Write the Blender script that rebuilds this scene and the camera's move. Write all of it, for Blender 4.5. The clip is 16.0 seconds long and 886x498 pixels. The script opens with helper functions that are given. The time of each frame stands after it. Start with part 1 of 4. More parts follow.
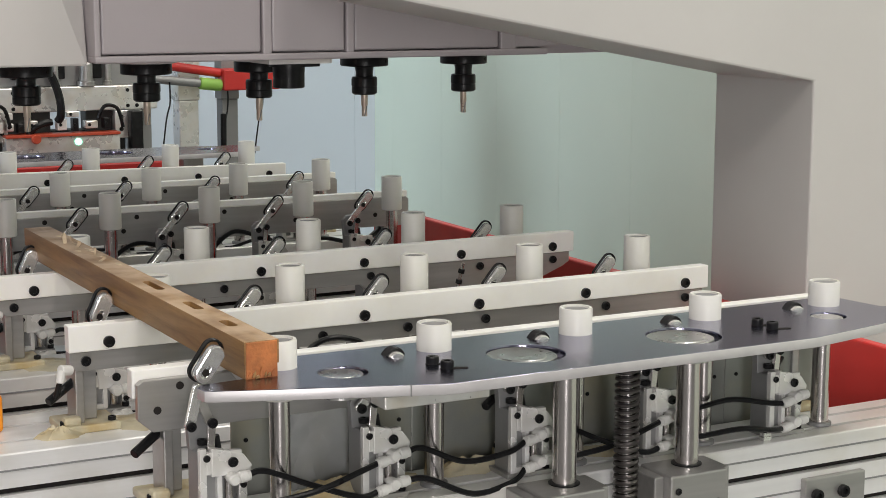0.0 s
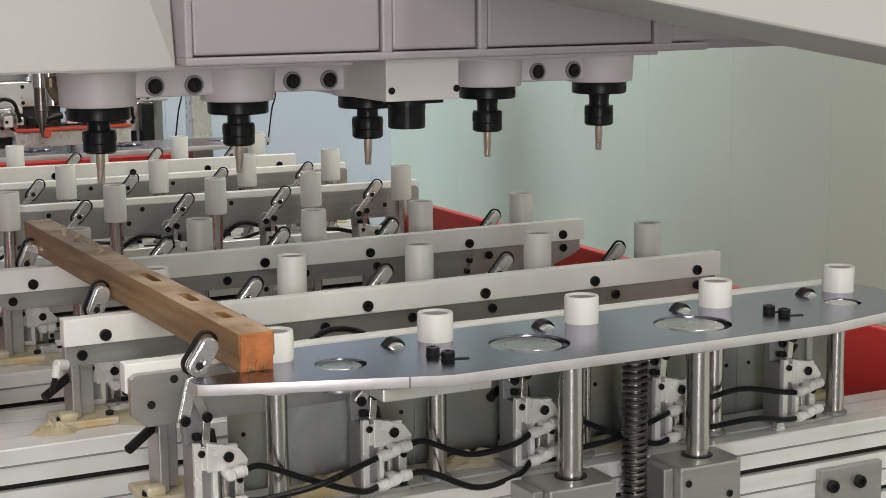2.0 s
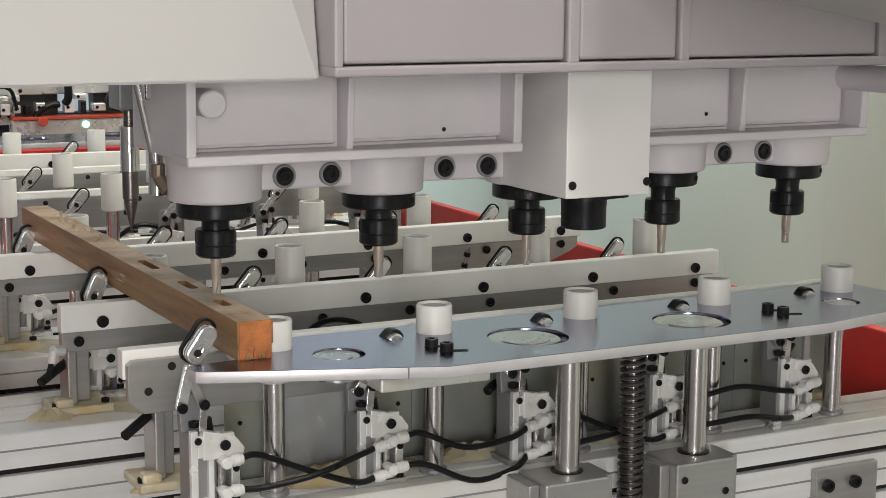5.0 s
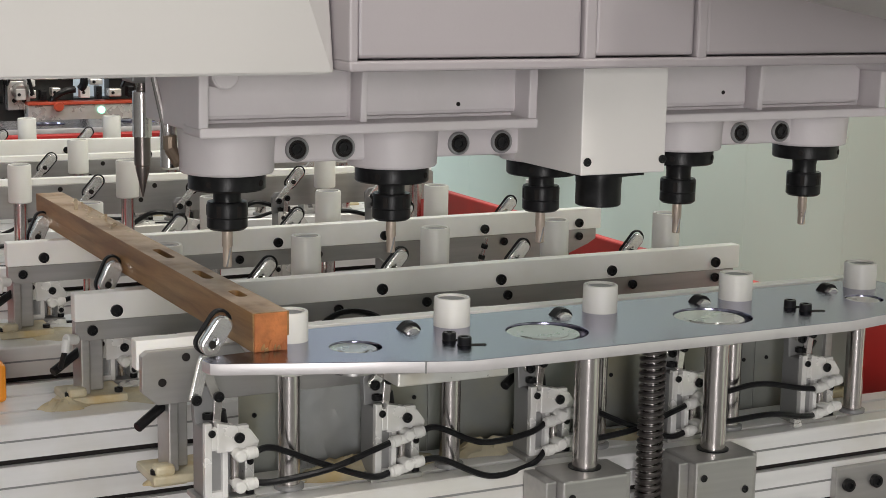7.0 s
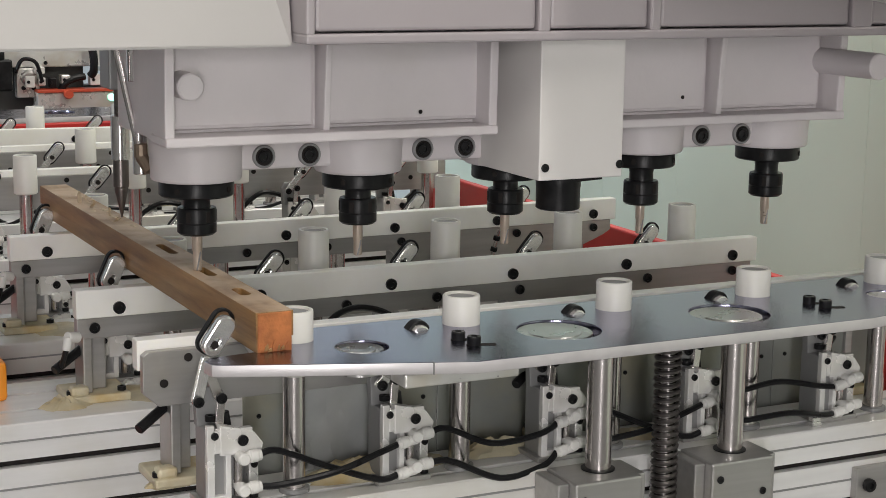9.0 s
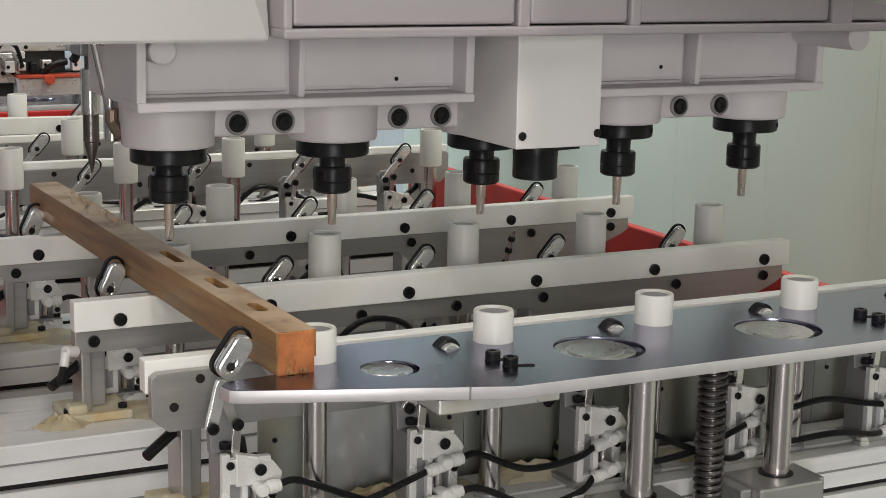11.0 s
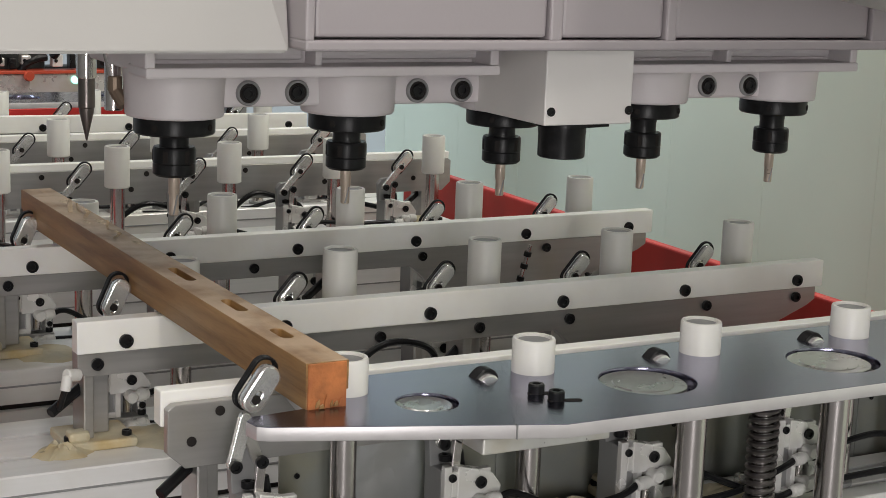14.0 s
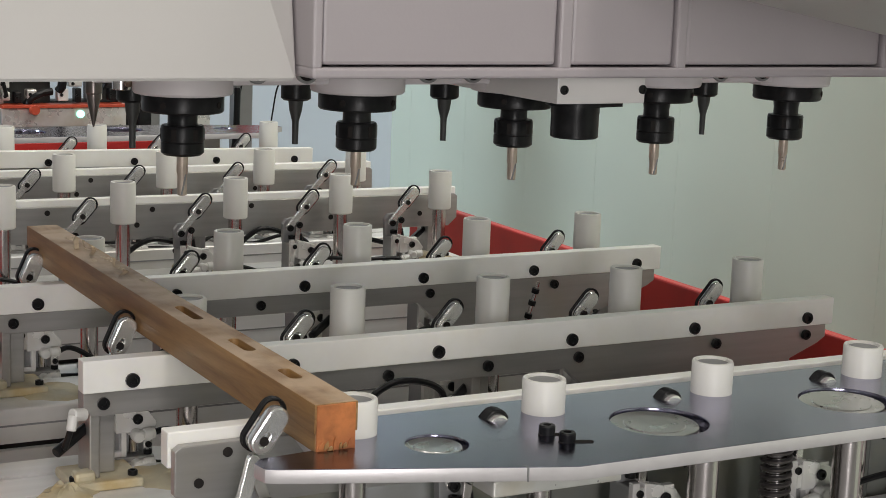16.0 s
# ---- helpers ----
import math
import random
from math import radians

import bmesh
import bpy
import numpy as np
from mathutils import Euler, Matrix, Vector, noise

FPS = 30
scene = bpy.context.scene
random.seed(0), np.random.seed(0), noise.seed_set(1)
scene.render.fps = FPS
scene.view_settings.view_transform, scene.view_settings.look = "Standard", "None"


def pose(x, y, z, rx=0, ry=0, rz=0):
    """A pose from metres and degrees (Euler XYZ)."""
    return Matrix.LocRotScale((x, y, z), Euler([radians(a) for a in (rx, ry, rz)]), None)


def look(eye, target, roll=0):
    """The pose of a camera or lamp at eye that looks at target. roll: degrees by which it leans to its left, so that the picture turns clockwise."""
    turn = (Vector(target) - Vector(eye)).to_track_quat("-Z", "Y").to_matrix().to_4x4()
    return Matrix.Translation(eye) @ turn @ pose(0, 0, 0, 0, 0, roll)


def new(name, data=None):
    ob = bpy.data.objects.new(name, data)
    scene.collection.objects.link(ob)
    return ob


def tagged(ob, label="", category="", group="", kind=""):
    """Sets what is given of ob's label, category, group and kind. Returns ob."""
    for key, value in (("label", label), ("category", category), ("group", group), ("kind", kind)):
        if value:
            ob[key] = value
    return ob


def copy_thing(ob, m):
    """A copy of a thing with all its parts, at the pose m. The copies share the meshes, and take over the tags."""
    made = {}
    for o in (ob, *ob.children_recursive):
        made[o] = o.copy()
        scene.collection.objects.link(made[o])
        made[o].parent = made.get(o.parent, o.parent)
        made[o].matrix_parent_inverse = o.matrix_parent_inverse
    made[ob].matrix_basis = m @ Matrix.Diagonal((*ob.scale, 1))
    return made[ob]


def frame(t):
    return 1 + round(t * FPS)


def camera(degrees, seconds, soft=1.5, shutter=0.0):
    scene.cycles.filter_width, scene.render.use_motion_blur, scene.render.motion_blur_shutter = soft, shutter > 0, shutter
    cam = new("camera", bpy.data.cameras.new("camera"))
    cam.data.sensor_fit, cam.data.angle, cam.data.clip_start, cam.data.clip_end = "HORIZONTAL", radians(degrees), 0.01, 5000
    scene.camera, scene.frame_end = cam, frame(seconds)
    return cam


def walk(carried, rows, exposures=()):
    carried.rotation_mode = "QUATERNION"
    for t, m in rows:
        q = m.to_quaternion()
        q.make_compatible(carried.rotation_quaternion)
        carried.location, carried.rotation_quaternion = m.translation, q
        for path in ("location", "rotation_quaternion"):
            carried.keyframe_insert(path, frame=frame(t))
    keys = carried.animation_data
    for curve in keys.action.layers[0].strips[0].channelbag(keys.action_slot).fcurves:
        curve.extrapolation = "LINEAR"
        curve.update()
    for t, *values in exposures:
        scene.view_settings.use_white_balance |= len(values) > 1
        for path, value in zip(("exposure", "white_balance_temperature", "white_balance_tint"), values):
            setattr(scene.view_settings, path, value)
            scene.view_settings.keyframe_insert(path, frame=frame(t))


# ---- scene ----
cam = camera(30.2, 16.0, soft=0.8)
PATH = [
    (0, (-0.645, -2.249, 1.51), (0.273, -0.502, 1.186), 0.1),
    (0.5, (-0.619, -2.235, 1.505), (0.281, -0.479, 1.179), -0.2),
    (1, (-0.598, -2.223, 1.499), (0.292, -0.462, 1.171), -0.5),
    (1.5, (-0.59, -2.219, 1.498), (0.297, -0.457, 1.166), -0.5),
    (2, (-0.593, -2.215, 1.495), (0.298, -0.456, 1.162), -0.6),
    (2.5, (-0.596, -2.21, 1.493), (0.298, -0.452, 1.16), -0.5),
    (3, (-0.593, -2.211, 1.492), (0.296, -0.451, 1.159), -0.4),
    (3.5, (-0.593, -2.209, 1.489), (0.296, -0.449, 1.158), -0.2),
    (4, (-0.601, -2.211, 1.485), (0.295, -0.454, 1.155), 0.1),
    (6.5, (-0.601, -2.19, 1.487), (0.29, -0.434, 1.141), 0.9),
    (7, (-0.594, -2.18, 1.486), (0.29, -0.42, 1.137), 1.0),
    (7.5, (-0.583, -2.168, 1.484), (0.292, -0.404, 1.132), 1.0),
    (8, (-0.576, -2.155, 1.488), (0.295, -0.391, 1.129), 0.9),
    (8.5, (-0.561, -2.142, 1.487), (0.301, -0.374, 1.124), 0.8),
    (9, (-0.56, -2.133, 1.493), (0.304, -0.368, 1.123), 0.8),
    (11.5, (-0.554, -1.91, 1.5), (0.351, -0.172, 1.102), 1.2),
    (12, (-0.554, -1.861, 1.499), (0.361, -0.129, 1.097), 1.3),
    (12.5, (-0.55, -1.835, 1.5), (0.366, -0.104, 1.094), 1.5),
    (13, (-0.559, -1.823, 1.505), (0.366, -0.098, 1.094), 1.7),
    (13.5, (-0.563, -1.817, 1.501), (0.367, -0.093, 1.097), 2.0),
    (14, (-0.565, -1.81, 1.498), (0.369, -0.086, 1.103), 2.1),
    (14.5, (-0.568, -1.802, 1.497), (0.37, -0.078, 1.114), 2.3),
    (15, (-0.568, -1.794, 1.496), (0.372, -0.067, 1.126), 2.3),
    (15.5, (-0.566, -1.793, 1.5), (0.371, -0.064, 1.137), 2.2),
    (16, (-0.564, -1.794, 1.503), (0.368, -0.062, 1.146), 2.1),
]
walk(cam, [(t, look(eye, target, roll)) for t, eye, target, roll in PATH], [(0, -0.27), (2, -0.25), (4, -0.15), (6.5, -0.12), (9, -0.22), (11.5, -0.25), (16, -0.30)])

# ---- light ----
world = bpy.data.worlds.new("world")
scene.world = world
world.use_nodes = True
world.node_tree.nodes["Background"].inputs[0].default_value = (0.75, 0.85, 1.0, 1)
world.node_tree.nodes["Background"].inputs[1].default_value = 0.3


def area(name, at, to, sx, sy, watts, colour, spread=180):
    data = bpy.data.lights.new(name, "AREA")
    data.shape, data.size, data.size_y, data.energy, data.color = "RECTANGLE", sx, sy, watts, colour
    data.spread = math.radians(spread)
    ob = new(name, data)
    ob.matrix_world = look(at, to)
    return ob


# added area lamps, none in view: ceiling rows and daylight; the walls have no openings
for lx, ly in ((-2.4, -3.4), (0.1, -3.4), (-2.4, -0.9), (1.9, -0.9), (-2.4, 1.8), (1.9, 1.8)):
    # stronger on the right, to brighten the east wall
    area("added_ceiling_lamp", (lx, ly, 4.4), (lx, ly, 0), 0.3, 2.2, (84 if ly < 0 else 58) if lx > 1 else 70 if ly < -3 else 38 if ly < 0 else 16, (1.0, 0.945, 0.885))
area("assumed_front_daylight", (-1.7, -5.95, 1.45), (0.3, -0.5, 0.9), 1.2, 2.6, 205, (1.0, 0.965, 0.955))
area("window_daylight", (-3.95, 2.7, 2.3), (0.9, 4.3, 1.6), 1.6, 1.8, 34, (0.76, 0.88, 1.0), 58)

# ---- materials ----


def mat(name, col, rough=0.5, metal=0.0, var=0.06, scale=30.0, bump=0.02, fine=400.0, stain=None, stain_amt=0.0, stain_scale=6.0, sub=0.0, stretch=None, spread=0.0):
    m = bpy.data.materials.new(name)
    m.use_nodes = True
    nt = m.node_tree
    n, l = nt.nodes, nt.links
    b = n["Principled BSDF"]
    b.inputs["Metallic"].default_value = metal
    tc = n.new("ShaderNodeTexCoord")
    mp = n.new("ShaderNodeMapping")
    if stretch:
        mp.inputs["Scale"].default_value = stretch
    l.new(tc.outputs["Object"], mp.inputs["Vector"])
    t1 = n.new("ShaderNodeTexNoise")
    t1.inputs["Scale"].default_value, t1.inputs["Detail"].default_value = scale, 5
    l.new(mp.outputs[0], t1.inputs["Vector"])
    t2 = n.new("ShaderNodeTexNoise")
    t2.inputs["Scale"].default_value, t2.inputs["Detail"].default_value = fine, 3
    l.new(mp.outputs[0], t2.inputs["Vector"])
    ramp = n.new("ShaderNodeMapRange")
    ramp.inputs["From Min"].default_value, ramp.inputs["From Max"].default_value = 0.3, 0.7
    ramp.inputs["To Min"].default_value, ramp.inputs["To Max"].default_value = 1 - var, 1 + var * 0.5
    l.new(t1.outputs["Fac"], ramp.inputs["Value"])
    mul = n.new("ShaderNodeVectorMath")
    mul.operation = "SCALE"
    mul.inputs[0].default_value = col[:3]
    l.new(ramp.outputs[0], mul.inputs["Scale"])
    out = mul.outputs[0]
    if spread:
        info = n.new("ShaderNodeObjectInfo")
        r2 = n.new("ShaderNodeMapRange")
        r2.inputs["To Min"].default_value, r2.inputs["To Max"].default_value = 1 - spread, 1 + spread * 0.4
        l.new(info.outputs["Random"], r2.inputs["Value"])
        mu2 = n.new("ShaderNodeVectorMath")
        mu2.operation = "SCALE"
        l.new(out, mu2.inputs[0])
        l.new(r2.outputs[0], mu2.inputs["Scale"])
        out = mu2.outputs[0]
    if stain:
        t3 = n.new("ShaderNodeTexNoise")
        t3.inputs["Scale"].default_value, t3.inputs["Detail"].default_value = stain_scale, 6
        l.new(tc.outputs["Object"], t3.inputs["Vector"])
        r3 = n.new("ShaderNodeMapRange")
        r3.inputs["From Min"].default_value, r3.inputs["From Max"].default_value = 0.48, 0.68
        r3.inputs["To Max"].default_value = stain_amt
        l.new(t3.outputs["Fac"], r3.inputs["Value"])
        mx = n.new("ShaderNodeMix")
        mx.data_type = "RGBA"
        l.new(r3.outputs[0], mx.inputs[0])
        l.new(out, mx.inputs[6])
        mx.inputs[7].default_value = (*stain, 1)
        out = mx.outputs[2]
    l.new(out, b.inputs["Base Color"])
    rr = n.new("ShaderNodeMapRange")
    rr.inputs["To Min"].default_value, rr.inputs["To Max"].default_value = max(rough - 0.08, 0.03), min(rough + 0.1, 1)
    l.new(t1.outputs["Fac"], rr.inputs["Value"])
    l.new(rr.outputs[0], b.inputs["Roughness"])
    if bump:
        bp = n.new("ShaderNodeBump")
        bp.inputs["Strength"].default_value, bp.inputs["Distance"].default_value = bump, 0.002
        l.new(t2.outputs["Fac"], bp.inputs["Height"])
        l.new(bp.outputs[0], b.inputs["Normal"])
    if sub:
        b.inputs["Subsurface Weight"].default_value = sub
        b.inputs["Subsurface Radius"].default_value = (0.012, 0.012, 0.009)
    return m


NYLON = mat("nylon", (0.95, 0.94, 0.90), 0.38, var=0.05, scale=14, bump=0.03, stain=(0.70, 0.63, 0.50), stain_amt=0.22, stain_scale=9, sub=0.15, spread=0.05)
PAINT = mat("machine_paint", (0.405, 0.37, 0.385), 0.42, var=0.04, scale=5, bump=0.05, fine=220)
COVER = mat("cover_paint", (0.57, 0.552, 0.535), 0.40, var=0.03, scale=4, bump=0.03, fine=160)
# cover paint with light added to its colour, against the beam's shade
COVER_LIT = mat("cover_paint_lit", (0.76, 0.735, 0.715), 0.38, var=0.03, scale=6, bump=0.03, fine=160, stain=(0.62, 0.58, 0.54), stain_amt=0.15, stain_scale=5)
CAST = mat("cast_paint", (0.68, 0.64, 0.65), 0.45, var=0.07, scale=9, bump=0.12, fine=120, stain=(0.5, 0.45, 0.4), stain_amt=0.25)
# darker copy of the nylon: the posts' shade is put into its colour
NYLON_SHADED = mat("shaded_nylon", (0.76, 0.75, 0.71), 0.40, var=0.05, scale=14, bump=0.03, stain=(0.62, 0.57, 0.46), stain_amt=0.25, stain_scale=9, sub=0.15, spread=0.08)
# patches are oil stains and also mottled reflections painted on the bars
ALU = mat("aluminium", (0.44, 0.43, 0.42), 0.36, 0.7, var=0.1, scale=8, bump=0.05, stretch=(1, 12, 12), stain=(0.40, 0.36, 0.27), stain_amt=0.45, stain_scale=8)
PROFILE = mat("anodised_profile", (0.80, 0.795, 0.79), 0.32, 0.2, var=0.06, scale=5, bump=0.03, stretch=(1, 14, 14), stain=(0.50, 0.44, 0.30), stain_amt=0.35, stain_scale=5)
# bluish tint stands in for the daylit wall mirrored in the plate
PLATE = mat("brushed_plate", (0.305, 0.30, 0.405), 0.17, 1.0, var=0.1, scale=6, bump=0.06, fine=300, stretch=(1, 25, 1), stain=(0.35, 0.36, 0.38), stain_amt=0.3)
# sawn plate edge: rougher, with the daylight it faces put into the colour
EDGE = mat("lit_sawn_edge", (0.66, 0.635, 0.645), 0.40, 0.5, var=0.08, scale=30, bump=0.05)
STEEL = mat("bright_steel", (0.66, 0.62, 0.61), 0.19, 1.0, var=0.03, scale=6, bump=0.0)
# near white base colour stands in for glaring reflections on the clamp plates
FACE = mat("ground_face_glare", (0.86, 0.85, 0.84), 0.25, 0.3, var=0.1, scale=30, bump=0.06, fine=120, stain=(0.6, 0.55, 0.45), stain_amt=0.3, stain_scale=16)
SHEET = mat("backing_sheet", (0.30, 0.31, 0.29), 0.32, 0.35, var=0.25, scale=7, bump=0.05, stain=(0.42, 0.37, 0.22), stain_amt=0.5, stain_scale=9)
DISHM = mat("turned_dish", (0.58, 0.565, 0.56), 0.28, 1.0, var=0.1, scale=60, bump=0.04)
POLISH = mat("polished_lever", (0.80, 0.79, 0.77), 0.22, 0.8, var=0.12, scale=40, bump=0.06, fine=150)
BLACK = mat("black_oxide", (0.011, 0.011, 0.012), 0.32, 0.0, var=0.3, scale=60, bump=0.05, stain=(0.05, 0.05, 0.05), stain_amt=0.25, stain_scale=40)
RUBBER = mat("black_rubber", (0.012, 0.012, 0.013), 0.3, 0.0, var=0.2, scale=30, bump=0.03)
# near black that puts the shade of holes and slots into a colour
DARK = mat("hole_shade", (0.02, 0.017, 0.016), 0.7, 0.0, var=0.2, scale=30, bump=0.0)
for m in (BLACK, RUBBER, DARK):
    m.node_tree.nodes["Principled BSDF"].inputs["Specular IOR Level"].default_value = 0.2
RED = mat("red_paint", (0.62, 0.035, 0.03), 0.38, var=0.12, scale=7, bump=0.04, fine=160, stain=(0.28, 0.02, 0.02), stain_amt=0.4)
ORANGE = mat("orange_paint", (0.85, 0.30, 0.02), 0.45)
FITTING = mat("fitting_plastic", (0.72, 0.71, 0.685), 0.35, var=0.06, scale=40, bump=0.03)
BODY = mat("cylinder_body", (0.74, 0.73, 0.71), 0.28, 0.5, var=0.1, scale=25, bump=0.06, stain=(0.5, 0.42, 0.28), stain_amt=0.4, stain_scale=14)
OILY = mat("oily_base", (0.58, 0.52, 0.37), 0.34, 0.1, var=0.25, scale=25, bump=0.15, stain=(0.46, 0.32, 0.12), stain_amt=0.75, stain_scale=18)
GREYM = mat("grey_metal", (0.30, 0.30, 0.30), 0.45, 0.4, var=0.12, scale=10, bump=0.05)
BITM = mat("cutter_steel", (0.57, 0.48, 0.40), 0.3, 0.55, var=0.15, scale=60, bump=0.04)
WALL = mat("wall_panel", (0.685, 0.765, 0.65), 0.55, var=0.04, scale=1.5, bump=0.03, fine=40, stain=(0.61, 0.69, 0.60), stain_amt=0.3, stain_scale=1.2)
# blue of the daylight on the rear wall is put into its colour
WALLB = mat("daylit_wall_panel", (0.64, 0.70, 0.77), 0.55, var=0.04, scale=1.5, bump=0.03, fine=40)
# unseen hall walls and ceiling, kept dark to deepen the steel's reflections
HALL = mat("hall_wall", (0.26, 0.27, 0.27), 0.7, var=0.06, scale=2, bump=0.02, fine=40)
CONCRETE = mat("concrete", (0.16, 0.16, 0.16), 0.6, var=0.2, scale=4, bump=0.1, fine=80)
CEIL = mat("hall_ceiling", (0.30, 0.30, 0.31), 0.8, var=0.04, scale=2, bump=0.0)


def wood_material():
    m = bpy.data.materials.new("oak")
    m.use_nodes = True
    n, l = m.node_tree.nodes, m.node_tree.links
    b = n["Principled BSDF"]
    tc = n.new("ShaderNodeTexCoord")
    mp = n.new("ShaderNodeMapping")
    mp.inputs["Scale"].default_value = (22, 1.6, 22)
    l.new(tc.outputs["Object"], mp.inputs["Vector"])
    t1 = n.new("ShaderNodeTexNoise")
    t1.inputs["Scale"].default_value, t1.inputs["Detail"].default_value, t1.inputs["Distortion"].default_value = 3.0, 7, 0.6
    l.new(mp.outputs[0], t1.inputs["Vector"])
    t2 = n.new("ShaderNodeTexNoise")
    t2.inputs["Scale"].default_value, t2.inputs["Detail"].default_value = 26, 5
    l.new(mp.outputs[0], t2.inputs["Vector"])
    cr = n.new("ShaderNodeValToRGB")
    cr.color_ramp.elements[0].position, cr.color_ramp.elements[1].position = 0.3, 0.72
    cr.color_ramp.elements[0].color, cr.color_ramp.elements[1].color = (0.185, 0.090, 0.028, 1), (0.385, 0.22, 0.082, 1)
    l.new(t1.outputs["Fac"], cr.inputs[0])
    mx = n.new("ShaderNodeMix")
    mx.data_type, mx.blend_type = "RGBA", "MULTIPLY"
    mx.inputs[0].default_value = 0.22
    l.new(cr.outputs[0], mx.inputs[6])
    c2 = n.new("ShaderNodeValToRGB")
    c2.color_ramp.elements[0].position, c2.color_ramp.elements[1].position = 0.35, 0.55
    c2.color_ramp.elements[0].color = (0.45, 0.4, 0.35, 1)
    l.new(t2.outputs["Fac"], c2.inputs[0])
    l.new(c2.outputs[0], mx.inputs[7])
    # upper face lightened in patches: fine sawdust, and the light it catches put into colour
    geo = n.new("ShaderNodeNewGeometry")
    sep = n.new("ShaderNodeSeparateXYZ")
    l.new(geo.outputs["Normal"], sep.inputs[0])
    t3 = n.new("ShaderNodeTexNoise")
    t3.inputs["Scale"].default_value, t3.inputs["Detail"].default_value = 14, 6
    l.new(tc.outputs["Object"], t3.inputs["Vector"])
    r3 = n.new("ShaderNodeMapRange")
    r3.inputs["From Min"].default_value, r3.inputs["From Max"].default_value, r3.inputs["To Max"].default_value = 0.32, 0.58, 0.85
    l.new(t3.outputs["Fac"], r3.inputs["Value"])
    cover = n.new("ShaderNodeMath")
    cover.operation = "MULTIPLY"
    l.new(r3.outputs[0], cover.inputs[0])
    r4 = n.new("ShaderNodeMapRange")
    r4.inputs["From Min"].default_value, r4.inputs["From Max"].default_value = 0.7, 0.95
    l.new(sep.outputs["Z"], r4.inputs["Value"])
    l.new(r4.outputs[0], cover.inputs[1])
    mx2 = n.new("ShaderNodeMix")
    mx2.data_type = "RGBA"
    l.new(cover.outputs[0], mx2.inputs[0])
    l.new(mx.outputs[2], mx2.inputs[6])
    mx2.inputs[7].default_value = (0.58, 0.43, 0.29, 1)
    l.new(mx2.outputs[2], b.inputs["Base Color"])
    b.inputs["Roughness"].default_value = 0.48
    bp = n.new("ShaderNodeBump")
    bp.inputs["Strength"].default_value, bp.inputs["Distance"].default_value = 0.25, 0.001
    l.new(t2.outputs["Fac"], bp.inputs["Height"])
    l.new(bp.outputs[0], b.inputs["Normal"])
    return m


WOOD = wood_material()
ENDGRAIN = mat("end_grain", (0.52, 0.18, 0.055), 0.7, var=0.35, scale=60, bump=0.5, fine=260, stain=(0.24, 0.075, 0.03), stain_amt=0.85, stain_scale=30)
CHAR_SHADE = mat("burnt_shaded_wood", (0.085, 0.042, 0.018), 0.8, var=0.4, scale=60, bump=0.3, fine=300)
CHIP = mat("wood_dust", (0.66, 0.54, 0.39), 0.9, var=0.3, scale=90, bump=0.5, fine=300)


def glow(name, col, power):
    m = bpy.data.materials.new(name)
    m.use_nodes = True
    b = m.node_tree.nodes["Principled BSDF"]
    b.inputs["Base Color"].default_value = (*col, 1)
    b.inputs["Emission Color"].default_value = (*col, 1)
    b.inputs["Emission Strength"].default_value = power
    return m


LED = glow("green_lamp", (0.35, 1.0, 0.75), 3.0)
REDOR = mat("orange_red_paint", (0.52, 0.07, 0.03), 0.45)
BRASS = mat("brass", (0.26, 0.20, 0.15), 0.5, 0.7)
TOOLM = mat("tool_steel", (0.20, 0.175, 0.165), 0.3, 1.0, var=0.12, scale=30, bump=0.03)
COILM = mat("spring_steel", (0.16, 0.145, 0.14), 0.32, 0.9, var=0.15, scale=30, bump=0.03)
DUSK = mat("dark_machine", (0.06, 0.062, 0.06), 0.5, 0.3, var=0.3, scale=18, bump=0.05)
LIME = mat("lime_sleeve", (0.30, 0.55, 0.10), 0.5)

PLASTIC = mat("clear_plastic", (0.88, 0.90, 0.92), 0.16, var=0.05, scale=30, bump=0.05, fine=60)
PLASTIC.node_tree.nodes["Principled BSDF"].inputs["Alpha"].default_value = 0.3

# ---- mesh helpers ----


def box(bm, x0, x1, y0, y1, z0, z1, bev=0.0):
    q = bmesh.new()
    vs = [q.verts.new((x, y, z)) for x in (x0, x1) for y in (y0, y1) for z in (z0, z1)]
    for f in ((0, 1, 3, 2), (4, 6, 7, 5), (0, 4, 5, 1), (2, 3, 7, 6), (0, 2, 6, 4), (1, 5, 7, 3)):
        q.faces.new([vs[i] for i in f])
    if bev:
        bmesh.ops.bevel(q, geom=list(q.edges), offset=bev, segments=2, affect="EDGES", profile=0.5)
    bmesh.ops.recalc_face_normals(q, faces=list(q.faces))
    return merge(bm, q)


def merge(bm, q, m=None):
    if m is not None:
        q.transform(m)
    table = {}
    for v in q.verts:
        table[v] = bm.verts.new(v.co)
    for f in q.faces:
        g = bm.faces.new([table[v] for v in f.verts])
        g.smooth = f.smooth
    q.free()
    return bm


